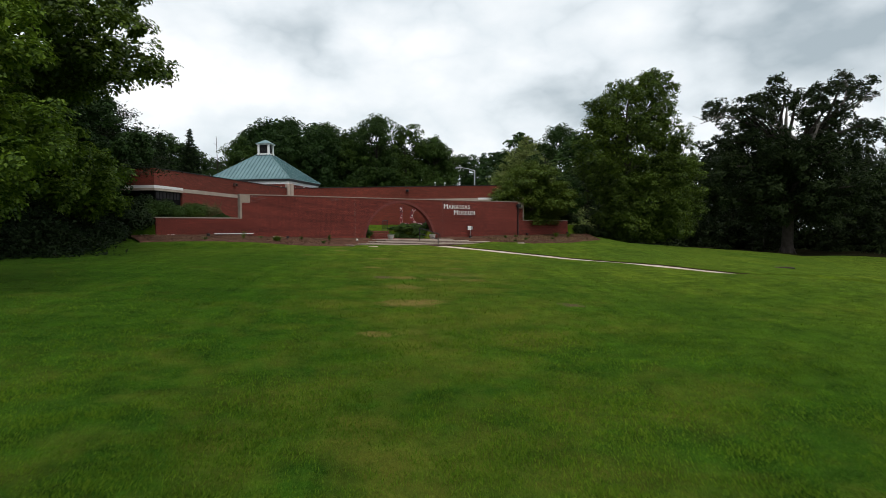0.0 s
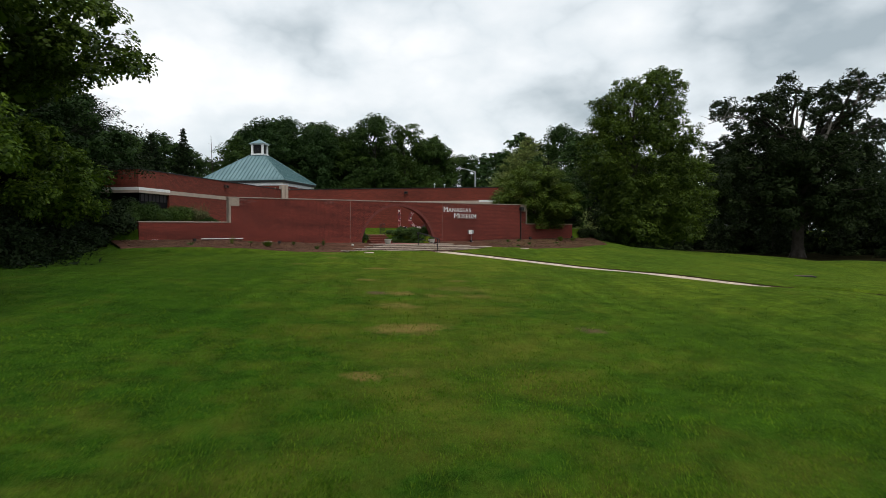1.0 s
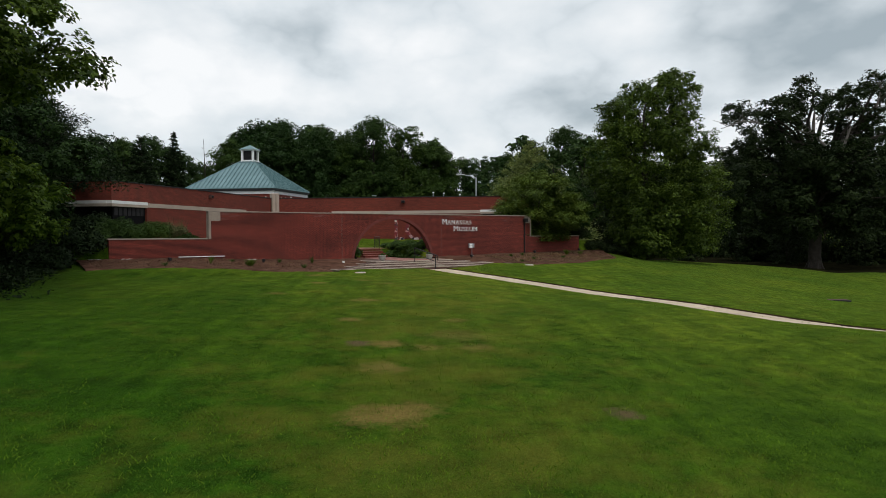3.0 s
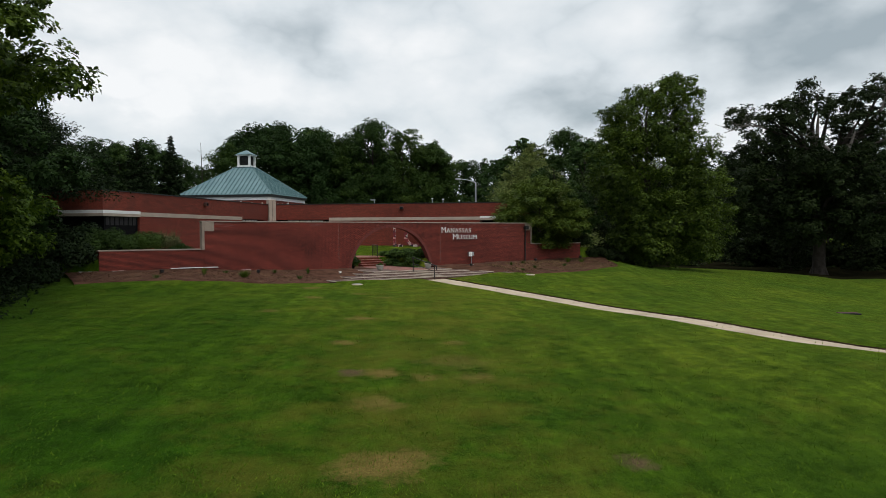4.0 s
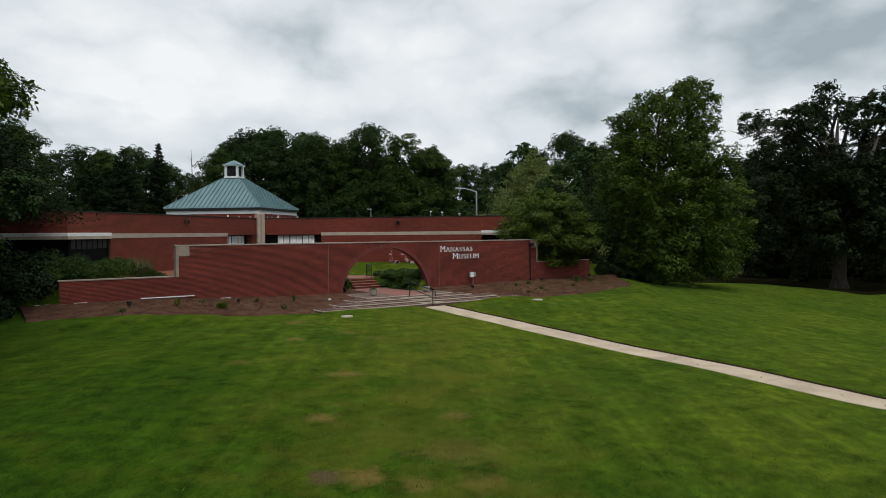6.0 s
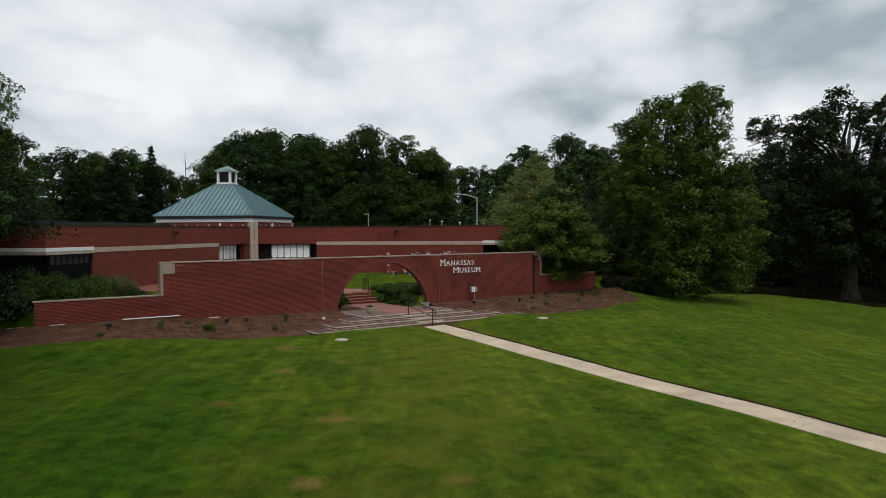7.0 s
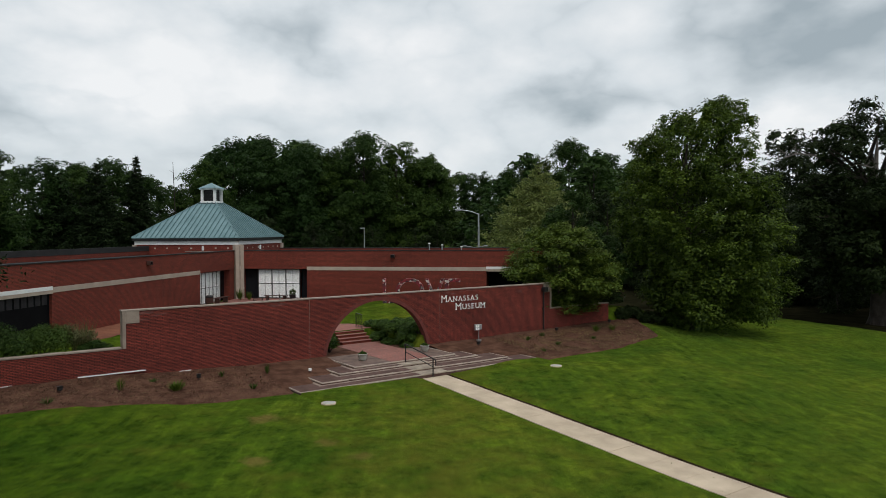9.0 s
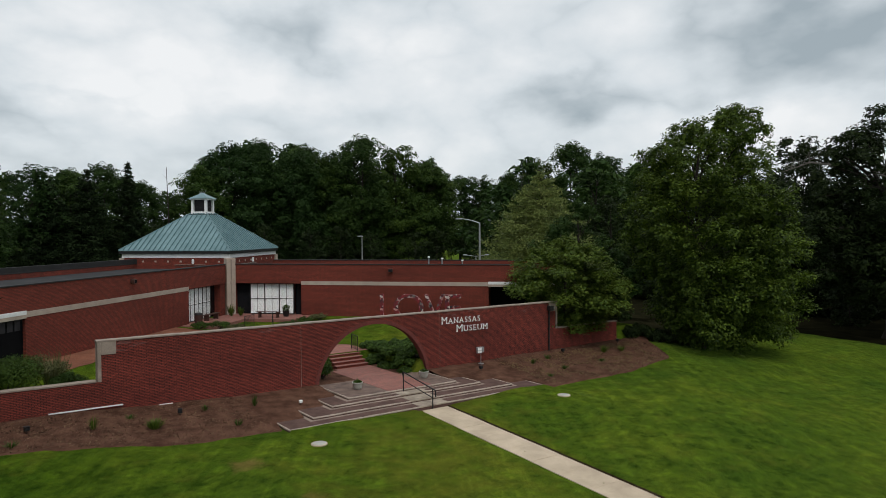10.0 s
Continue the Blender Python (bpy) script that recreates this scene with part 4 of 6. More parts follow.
# ---- trees ----
def sprays(centres, radii, n, rng, flat, tight=1.0):
    """Splits every bough's end into smaller uneven sprays."""
    c, r = np.repeat(np.asarray(centres, float), n, axis=0), np.repeat(np.asarray(radii, float), n)
    d = unit(rng.normal(size=c.shape) + np.array([0, 0, 0.3])) * (r * rng.uniform(0.45, 1.05, len(r)))[:, None]
    d[:, 2] *= flat
    return c + d, r * rng.uniform(0.30, 0.58, len(r)) * tight, c - np.array([0, 0, 1.0]) * r[:, None] * 0.3


def bough_leaves(centres, radii, leaves, size, rng, flat, tight, level, sub=16, fill=0.15, deep=0, inmost=9.0):
    """Leaves of a crown: small ones in sprays at the boughs' ends, and larger dark sprays deep inside that close it."""
    sub_c, sub_r, cores = sprays(centres, radii, sub, rng, flat, tight)
    pos = puff_leaves(sub_c, sub_r, leaves, size, rng, 0.75, fill, 0.35, level, cores)
    if deep:
        centres, radii = np.asarray(centres, float), np.asarray(radii, float)
        pick = rng.integers(0, len(centres), deep)
        at = centres[pick] * np.array([0.78, 0.78, 0.97]) + rng.normal(size=(deep, 3)) * (radii[pick] * 0.25)[:, None]
        pos = np.concatenate([pos, leaf_faces(at, rng.normal(size=(deep, 3)), np.minimum(radii[pick] * 0.6, inmost), rng, 0.7)])
    return pos


def tree(name, x, y, label, mat, trunk_h, trunk_r, tall, spread, leaves, size, seed, low=0.12, puffs=90, shape="round", flat=0.75, lean=(0, 0), puff=0.17, category="tree", group="", bark=None, gap=0.0, level=0.5, far=False, tight=1.0, sub=16, fill=0.15, deep=0):
    """A tree: tapered trunk, limbs to every spray, and a crown of separate leaves in uneven sprays.
    shape is a named outline or rows of (height share, reach west, reach east) for a lopsided crown."""
    rng = np.random.default_rng(seed)
    root = thing(name, pose(x, y, height(x, y) - 0.15), label, category, group)
    centres, radii = [], []
    while len(centres) < puffs:
        k = rng.uniform(0, 1)
        shift = 0.0
        if not isinstance(shape, str):
            west, east = (float(np.interp(k, [q[0] for q in shape], [q[i] for q in shape])) for i in (1, 2))
            r, shift = (west + east) / 2 / spread, (east - west) / 2
        elif shape == "round":
            r = math.sin(math.pi * min(1, 0.10 + 0.90 * k)) ** 0.55
        elif shape == "egg":
            r = (1 - k) ** 0.55 * (0.62 + 0.38 * smooth(0, 0.25, k)) * 1.12
        elif shape == "full":
            r = (0.80 + 0.20 * smooth(0, 0.25, k)) * (1 - 0.54 * smooth(0.45, 1.05, k))
        else:
            r = (0.55 + 0.45 * smooth(0, 0.55, k)) * math.sqrt(max(0, 1 - max(0, (k - 0.55) / 0.45) ** 2.2))
        a = rng.uniform(0, 2 * math.pi)
        bulge = 0.82 + 0.3 * noise.noise((math.cos(a) * 1.6 + seed, math.sin(a) * 1.6, k * 3.0))
        if shift:
            bulge = 0.98 + 0.22 * noise.noise((math.cos(a) * 1.6 + seed, math.sin(a) * 1.6, k * 5.0))
        rr = spread * r * bulge * rng.uniform(0.15, 1.0) ** 0.45
        if gap and noise.noise((math.cos(a) * 2 + seed * 3, math.sin(a) * 2, k * 4)) > gap:
            continue
        pr = spread * puff * rng.uniform(0.65, 1.35) * (0.55 + 0.45 * (1 - k))
        rr = max(0, rr - pr * 0.6)
        z = tall * (low + (1 - low) * k) - pr * 0.5
        centres.append((rr * math.cos(a) + lean[0] * k + 0.8145 * shift, rr * math.sin(a) + lean[1] * k - 0.58 * shift, max(z, 0.45)))
        radii.append(pr)
    pos = bough_leaves(centres, radii, leaves, size, rng, flat, tight, level, sub, fill, deep, max(2.6 * size, 2.0 if far else 0))
    if far:
        pos = pos[:, :3]
    pos[..., 2] = np.maximum(pos[..., 2], 0.2)
    quads("crown", pos, mat, root, "", 3 if far else 4)
    bm = bmesh.new()
    bends = [(lean[0] * k * 0.8 + 0.2 * trunk_r * rng.normal(), lean[1] * k * 0.8 + 0.2 * trunk_r * rng.normal(), tall * 0.86 * k) for k in (0, 0.05, 0.2, 0.4, 0.6, 0.8, 1)]
    tube(bends, [trunk_r * f for f in (1.45, 1.05, 0.92, 0.72, 0.5, 0.28, 0.08)], 10, bm)
    part("trunk", bm, bark or BARK, root, smooth=True)
    bm = bmesh.new()
    order = rng.permutation(len(centres))[: min(len(centres), 46)]
    for i in order:
        c = Vector(centres[i])
        base_z = max(trunk_h * 0.8, min(c.z * 0.72, tall * 0.7))
        s = Vector((lean[0] * base_z / tall * 0.8, lean[1] * base_z / tall * 0.8, base_z))
        m1 = s.lerp(c, 0.5) + Vector((rng.normal(), rng.normal(), 0.6)) * 0.05 * spread
        r0 = trunk_r * 0.20 * rng.uniform(0.5, 1.0)
        tube([s, m1, c], [r0, r0 * 0.6, r0 * 0.15], 5, bm)
    part("limb", bm, bark or BARK, root)
    return root


def old_oak(x, y, seed):
    """The old oak: a thick flared trunk that forks, crooked limbs to separate heads of foliage, dead limbs and twigs."""
    rng = np.random.default_rng(seed)
    root = thing("oak_tree", pose(x, y, height(x, y) - 0.2), "old dark oak with a thick trunk and broken bare limbs", "tree")
    # heads of foliage: sideways from the trunk, height, radius
    heads = [(-9.6, 18.0, 1.3), (-8.3, 18.8, 1.5), (-6.6, 18.0, 1.7), (-4.6, 17.4, 2.1), (-3.6, 19.3, 1.9), (-1.9, 20.9, 1.8), (-0.6, 19.2, 1.4), (2.9, 20.7, 1.5), (5.0, 21.6, 1.4), (8.0, 21.7, 1.4), (10.0, 20.6, 1.2), (6.6, 19.4, 1.2), (3.2, 18.4, 2.0), (5.6, 17.0, 2.2), (8.4, 16.5, 1.6), (3.2, 15.4, 2.2), (6.2, 14.0, 2.3), (7.4, 12.4, 1.9), (-5.8, 15.4, 2.1), (-8.0, 14.4, 1.7), (-2.6, 15.0, 1.7)]
    low_heads = [(-8.8, 11.4, 2.8), (-4.8, 12.0, 2.8), (-1.0, 11.6, 2.4), (3.2, 11.8, 2.8), (-4.2, 8.4, 3.0), (1.6, 8.6, 2.4), (5.6, 8.8, 2.8), (-9.4, 7.6, 2.8), (9.0, 8.0, 2.4), (0.2, 9.6, 2.6), (0.4, 7.0, 2.2), (-2.0, 13.4, 2.2), (1.6, 13.6, 2.0), (3.4, 6.4, 2.4), (-3.4, 6.0, 2.4)]
    right, away = Vector((0.8145, -0.58, 0)), Vector((0.58, 0.8145, 0))
    centres, radii, ends = [], [], []
    for (u, z, r), n in [(h, 3) for h in heads] + [(h, 4) for h in low_heads]:
        for k in range(n):
            d = (k - (n - 1) / 2) * 2.6 + rng.normal() * 1.0
            c = right * (0.92 * u + rng.normal() * 0.5 * (k > 0)) + away * d + Vector((0, 0, z * 0.94 - 0.4 + rng.normal() * 0.5 * (k > 0)))
            if k == 0:
                ends.append(c)
            for j in range(5):
                o = Vector(rng.normal(size=3)) * r * 0.34
                centres.append(tuple(c + o))
                radii.append(r * rng.uniform(0.42, 0.62))
    pos = bough_leaves(centres, radii, 96000, 0.42, rng, 0.6, 0.95, 0.5, 8, 0.3, 2600)
    quads("crown", pos[:, :3], LEAF_OAK_SHADED, root, "", 3)
    bm = bmesh.new()
    tube([(0, 0, 0), (0.03, 0, 0.5), (0, 0.02, 1.6), (0.05, -0.05, 4.5), tuple(right * 0.3 + Vector((0, 0, 9.0)))], [0.98, 0.76, 0.66, 0.6, 0.52], 14, bm)
    for k in range(7):
        a = 2 * math.pi * k / 7 + 0.3
        d = Vector((math.cos(a), math.sin(a), 0))
        tube([d * 0.42 + Vector((0, 0, 1.4)), d * 0.72 + Vector((0, 0, 0.4)), d * 1.1 + Vector((0, 0, -0.1))], [0.18, 0.24, 0.10], 6, bm)
    part("trunk", bm, BARK, root, "thick furrowed trunk flaring at the foot", True)
    forks = [Vector((0, 0, 9.0)) + right * 0.3, Vector((0, 0, 12.5)) - right * 0.4, Vector((0, 0, 12.0)) + right * 1.5]
    bm = bmesh.new()
    tube([forks[0] - Vector((0, 0, 0.6)), forks[0].lerp(forks[2], 0.5) + right * 0.3, forks[2], forks[2] + right * 1.2 + Vector((0, 0, 3.2))], [0.5, 0.42, 0.36, 0.2], 8, bm)
    for c in ends:
        s0 = forks[0] if c.z < 13 else forks[1] if c.dot(right) < 0 else forks[2]
        s0 = s0 * 1.0 if c.z > 10 else Vector((0, 0, max(4.5, c.z - 2.0)))
        m1 = s0.lerp(c, 0.45) + Vector((rng.normal() * 0.4, rng.normal() * 0.4, 0.7))
        tube([s0, m1, s0.lerp(c, 0.75) + Vector((0, 0, 0.4)), c], [0.26, 0.18, 0.11, 0.04], 6, bm)
    part("limb", bm, BARK, root)
    # dead wood
    part("bare_limb", tube([forks[0] - Vector((0, 0, 0.4)), forks[1], Vector((0, 0, 16.0)) - right * 0.3, Vector((0, 0, 17.6)) - right * 0.2], [0.36, 0.27, 0.18, 0.06], 9), GREYBARK, root, "bare grey broken limb")
    for pts, r in ((((-0.4, 13.4), (-1.6, 14.4), (-3.2, 15.0)), 0.17), (((-7.2, 15.8), (-9.0, 16.0), (-11.4, 15.2)), 0.09), (((5.0, 17.4), (5.4, 19.4), (5.0, 21.0)), 0.10), (((6.0, 16.9), (7.2, 17.9), (9.2, 18.4)), 0.12), (((0.9, 11.5), (1.6, 13.4), (2.3, 15.4)), 0.24)):
        bm = bmesh.new()
        line = [right * u + Vector((0, 0, z)) - away * 2.6 for u, z in pts]
        tube(line, [r, r * 0.75, r * 0.3], 7, bm)
        for k in range(11):
            q = line[1].lerp(line[2], rng.uniform(0, 1))
            e = q + (right * rng.normal() + Vector((0, 0, rng.uniform(-0.5, 1.2)))) * 1.0
            tube([q, q.lerp(e, 0.5) + Vector((0, 0, 0.12)), e], [0.035, 0.022, 0.008], 4, bm)
        part("bare_limb", bm, GREYBARK, root, "bare grey broken limb")
    return root


def conifer(name, x, y, label, mat, tall, spread, tiers, leaves, size, seed, low=0.04, droop=0.25, group="", soft=0.0):
    """A conifer: tiers of drooping boughs that carry small needled sprays."""
    rng = np.random.default_rng(seed)
    root = thing(name, pose(x, y, height(x, y) - 0.1), label, "tree", group)
    pts, nor = [], []
    bm = bmesh.new()
    boughs = []
    for i in range(tiers):
        k = (i + 0.5) / tiers
        n = rng.integers(7, 11)
        for j in range(n):
            a = 2 * math.pi * (j + rng.uniform(0, 1)) / n
            L = spread * ((1 - k) ** 0.85 + 0.05) * rng.uniform(0.65, 1.12)
            z = tall * (low + (1 - low) * k) + rng.normal() * tall * 0.008
            d = np.array([math.cos(a), math.sin(a), 0.0])
            tip = d * L + np.array([0, 0, z - droop * L + soft * L])
            boughs.append((np.array([0, 0, z]), tip, L))
            tube([(0, 0, z), tuple((np.array([0, 0, z]) + tip) / 2 + np.array([0, 0, 0.05 * L])), tuple(tip)], [0.05 + 0.01 * L, 0.03, 0.01], 4, bm)
    weights = np.array([b[2] for b in boughs]) ** 1.5
    pick = rng.choice(len(boughs), leaves, p=weights / weights.sum())
    s = np.stack([boughs[i][0] for i in pick])
    t = np.stack([boughs[i][1] for i in pick])
    L = np.array([boughs[i][2] for i in pick])
    u = rng.uniform(0.12, 1.03, leaves) ** 0.75
    p = s + (t - s) * u[:, None]
    width = L * 0.24 * (1.1 - u * 0.75)
    p += rng.normal(size=(leaves, 3)) * np.stack([width, width, width * 0.42], axis=1)
    nn = rng.normal(size=(leaves, 3)) * 0.6 + np.array([0, 0, 1.0])
    quads("crown", leaf_faces(p, nn, size * 1.15, rng, 0.5)[:, :3], mat, root, "", 3)
    part("bough", bm, BARK, root)
    part("trunk", tube([(0, 0, 0), (0, 0, tall * 0.5), (0, 0, tall)], [tall * 0.016, tall * 0.01, 0.02], 8), BARK, root)
    return root


def shrub(name, x, y, label, mat, rx, ry, tall, leaves, size, seed, category="shrub", group="", z=None):
    rng = np.random.default_rng(seed)
    root = thing(name, pose(x, y, height(x, y) if z is None else z), label, category, group)
    n = 26
    a = rng.uniform(0, 2 * math.pi, n)
    r = np.sqrt(rng.uniform(0, 1, n))
    c = np.stack([rx * r * np.cos(a) * 0.8, ry * r * np.sin(a) * 0.8, tall * (0.45 + 0.25 * (1 - r ** 2)) * rng.uniform(0.7, 1.1, n)], axis=1)
    pr = np.minimum(min(rx, ry), tall) * rng.uniform(0.28, 0.5, n)
    pos = puff_leaves(c, pr, leaves, size, rng, 0.85, 0.4)
    pos[..., 2] = np.maximum(pos[..., 2], 0.02)
    quads("foliage", pos, mat, root)
    bm = bmesh.new()
    for i in range(10):
        tube([(0.1 * c[i][0], 0.1 * c[i][1], 0), tuple(c[i])], [0.025, 0.008], 4, bm)
    part("stems", bm, BARK, root)
    return root


# the tall maple beyond the wall's far end, the old oak, and the dogwood in front
MAPLE = ((0.0, 3.0, 7.4), (0.1, 3.8, 7.8), (0.25, 4.6, 7.8), (0.4, 5.4, 8.2), (0.5, 5.9, 7.1), (0.65, 5.5, 5.9), (0.8, 4.5, 5.4), (0.9, 2.7, 4.8), (1.0, -1.6, 4.4))
tree("maple_tree", 25.8, -24.6, "tall dense green maple whose boughs sweep down to the lawn", LEAF_MAPLE, 2.0, 0.42, 17.6, 7.6, 122000, 0.205, 11, low=0.075, puffs=480, shape=MAPLE, puff=0.15, tight=0.9, fill=0.3, deep=5000)
tree("dogwood_tree", 16.2, -20.8, "spreading light green dogwood beside the brick wall", LEAF_LIGHT, 1.0, 0.16, 6.5, 5.6, 60000, 0.20, 12, low=0.08, puffs=180, puff=0.19, flat=0.42, level=1.6, deep=400)
tree("understorey_tree", 23.6, -15.0, "dark green understorey tree behind the dogwood", LEAF_WOOD, 1.0, 0.16, 9.8, 4.6, 30000, 0.26, 13, low=0.03, puffs=100, far=True, fill=0.4, deep=500)
tree("understorey_tree", 21.0, -20.2, "dark green bushy tree behind the low wall", LEAF_WOOD, 0.5, 0.12, 5.2, 3.2, 14000, 0.24, 25, low=0.02, puffs=60, far=True, fill=0.4, deep=300)
oak = old_oak(51.0, -27.4, 14)
conifer("pine_tree", 46.0, 13.0, "pale grey-green feathery pine", NEEDLE_PINE, 17.6, 9.4, 24, 64000, 0.36, 15, low=0.03, droop=-0.22)
# left edge: two broadleaf trees, spruces
OVERHANG = ((0.0, 6.5, 4.6), (0.06, 7.5, 6.6), (0.12, 8.0, 8.6), (0.20, 8.0, 9.3), (0.25, 8.0, 8.8), (0.30, 7.5, 7.2), (0.36, 8.0, 8.0), (0.55, 8.0, 8.8), (0.8, 6.0, 7.0), (1.0, 3.0, 3.2))
FULLSIDE = ((0.0, 4.4, 3.2), (0.1, 5.0, 4.5), (0.28, 5.4, 4.8), (0.4, 5.0, 4.0), (0.48, 4.4, 3.4), (0.6, 5.0, 4.1), (0.8, 4.6, 3.8), (1.0, 2.0, 1.4))
SKIRTED = ((0.0, 4.6, 3.6), (0.15, 5.0, 4.7), (0.45, 5.0, 4.3), (0.75, 3.8, 3.2), (1.0, 1.8, 1.2))
tree("shade_tree", -31.0, -37.5, "large shade tree with long boughs high over the lawn", LEAF_MAPLE, 4.0, 0.5, 18.5, 8.0, 110000, 0.215, 36, low=0.40, puffs=540, shape=OVERHANG, puff=0.115, flat=0.5, tight=0.8, fill=0.3, deep=2600)
tree("shade_tree", -32.0, -48.8, "broad shade tree with bright green low foliage", LEAF_NEAR, 1.5, 0.24, 9.8, 5.0, 60000, 0.15, 17, low=0.29, puffs=230, shape=FULLSIDE, puff=0.16, tight=0.85, fill=0.35, deep=1500)
tree("understorey_tree", -26.4, -30.6, "small bright green broadleaf tree among the spruces", LEAF_NEAR, 1.0, 0.14, 6.9, 4.6, 32000, 0.19, 27, low=0.40, puffs=130, shape=SKIRTED, puff=0.17, tight=0.85, fill=0.35, deep=900)
tree("understorey_tree", -25.2, -27.0, "dark green slender tree among the spruces", LEAF_WOOD, 1.0, 0.14, 10.2, 4.8, 26000, 0.2, 28, low=0.3, puffs=110, shape="round", puff=0.17, fill=0.35, deep=500)
conifer("spruce_tree", -24.2, -19.2, "dark spruce with drooping boughs over the museum's corner", NEEDLE_DARK, 12.4, 6.6, 16, 62000, 0.21, 18, low=0.46, droop=0.16)
conifer("spruce_tree", -26.5, -25.5, "dark spreading spruce in front of the wall's end", NEEDLE_DARK, 7.0, 4.7, 14, 38000, 0.18, 23, droop=0.14)
conifer("spruce_tree", -28.5, -33.5, "low dark spruce under the boughs of the shade tree", NEEDLE_DARK, 3.6, 5.0, 9, 30000, 0.22, 29, droop=0.14)
conifer("spruce_tree", -30.0, -24.5, "tall dark spruce with drooping layered boughs", NEEDLE_DARK, 15.5, 7.6, 20, 50000, 0.29, 19, droop=0.2)
conifer("spruce_tree", -35.0, -30.0, "tall dark spruce with drooping layered boughs", NEEDLE_DARK, 14.0, 7.0, 18, 30000, 0.38, 26, droop=0.2)
conifer("cedar_tree", 1.4, 42.5, "narrow dark cedar with a pointed top", NEEDLE_DARK, 15.8, 3.0, 26, 16000, 0.45, 20, droop=-0.35)
conifer("cedar_tree", -3.5, 41.5, "dark cedar with several pointed tops", NEEDLE_DARK, 14.4, 4.4, 24, 18000, 0.45, 21, droop=-0.35)
conifer("cedar_tree", -7.5, 43.0, "dark cedar with several pointed tops", NEEDLE_DARK, 13.2, 4.0, 22, 14000, 0.45, 22, droop=-0.35)

# the wood behind: a few tree shapes, repeated at different sizes and turns
kinds = []
for i, (tall, spread, shape, low) in enumerate(((22, 8.6, "round", 0.2), (23, 9.0, "wide", 0.22), (21, 8.4, "full", 0.17), (20, 8.8, "round", 0.18))):
    kinds.append(tree("wood_tree", 28 + 9 * i, 64 + 3 * i, "full dark green woodland tree", LEAF_WOOD, 4, 0.35, tall, spread, 36000, 0.44, 40 + i, low=low, puffs=105, shape=shape, puff=0.25, far=True, sub=9, fill=0.7, tight=0.85, deep=2200, group="wood behind the museum"))
backs = [tree("wood_tree", 40 + 12 * i, 84, "full dark green woodland tree", LEAF_WOOD, 4, 0.35, 22, 9.0, 4300, 1.25, 46 + i, low=0.05, puffs=130, shape="round", puff=0.215, far=True, sub=6, fill=0.5, deep=700, group="wood behind the museum") for i in range(2)]
# trees of the eastern wood, their leaf colour darkened in place of shade
shaded_trees = [tree("wood_tree", 84 + 12 * i, -2 - 14 * i, "dense woodland tree with leaves darkened for shade", LEAF_OAK_SHADED, 4, 0.4, 21, 9.0, 15500, 0.62, 50 + i, low=0.03, puffs=150, shape="full", puff=0.215, far=True, sub=7, fill=0.6, deep=900, group="dark wood beside the lawn") for i in range(2)]
# the last two bushes carry the darkened leaf for shade under the canopy
bushes = [tree("wood_bush", 52 + 6 * i, 22 + 4 * i, "leafy undergrowth at the edge of the wood", LEAF_WOOD if i < 2 else LEAF_OAK_SHADED, 0.5, 0.1, 8, 4.2, 3200, 0.46, 54 + i, low=0.02, puffs=60, shape="full", puff=0.22, far=True, sub=7, fill=0.5, deep=350, category="undergrowth", group="undergrowth of the wood") for i in range(4)]
rng = np.random.default_rng(77)
SPOTS, LOW = [], []


def row(n, x0, y0, dx, dy, size, wob=1.6, into=SPOTS):
    for k in range(n):
        into.append((x0 + dx * k + rng.normal() * wob, y0 + dy * k + rng.normal() * wob, size * rng.uniform(0.92, 1.08)))


# the wood's front, tree by tree from west to east: x, y, height against the tallest kinds
FRONT = ((-27.0, 24.0, 0.80), (-19.5, 28.0, 0.94), (-9.2, 45, 0.72), (-4.1, 50, 0.76), (0.7, 54, 0.77), (6.0, 56, 0.62), (11.1, 60, 0.63), (14.7, 57, 0.86), (20.6, 60, 1.0), (28.3, 66, 1.0), (32.5, 61, 1.0), (37.0, 65, 1.03), (41.1, 64, 1.02), (45.5, 60, 1.08), (52.8, 60, 1.12), (59.0, 58, 1.06), (61.5, 61, 1.04), (80.4, 76, 0.91), (81.5, 70, 0.98), (83.0, 62, 1.06), (89.5, 60, 1.13), (100.1, 60, 1.24), (109.1, 57, 1.25), (116.5, 54, 1.2), (-16.5, 30, 0.70))
# greener trees past the oak, on the open side
EAST = ((74.0, -32.0, 0.72), (80.0, -37.0, 0.8), (83.0, -29.0, 0.86))
row(3, -20, 66, 10, 0.5, 0.66)
row(5, 30, 74, 9.0, 1.5, 1.06)
row(4, -17, 56, 6.0, 1.5, 0.68, 0.8)
row(4, 54, 28, 6.0, -4.0, 0.78)
row(5, 68, 36, 8.0, -6.0, 0.90)
row(5, 86, 44, 6.5, -9.5, 0.95)
row(7, 66, 8, 6.5, -9.0, 0.74)
row(5, -52, 18, 6.5, 4.5, 0.72)
# lower growth under the wood's edge
row(12, -14, 42, 7.0, 0.9, 0.98, 1.2, LOW)
row(9, 54, 20, 5.5, -5.0, 1.0, 1.4, LOW)
row(6, 60, -34, 7.0, -5.0, 1.4, 1.6, LOW)
row(6, 56, -6, 4.5, -5.5, 1.1, 1.0, LOW)
row(9, 62, -14, 4.5, -5.5, 0.95, 1.4, LOW)
row(8, 60, -20, 4.0, -5.0, 0.8, 1.4, LOW)
row(5, -42, -8, 5.0, 4.5, 1.35, 1.6, LOW)
LOW += [(68.0, -20.0, 1.5), (72.0, -24.0, 1.5), (76.0, -27.5, 1.6), (64.0, -17.0, 1.4), (80.0, -32.0, 1.5)]
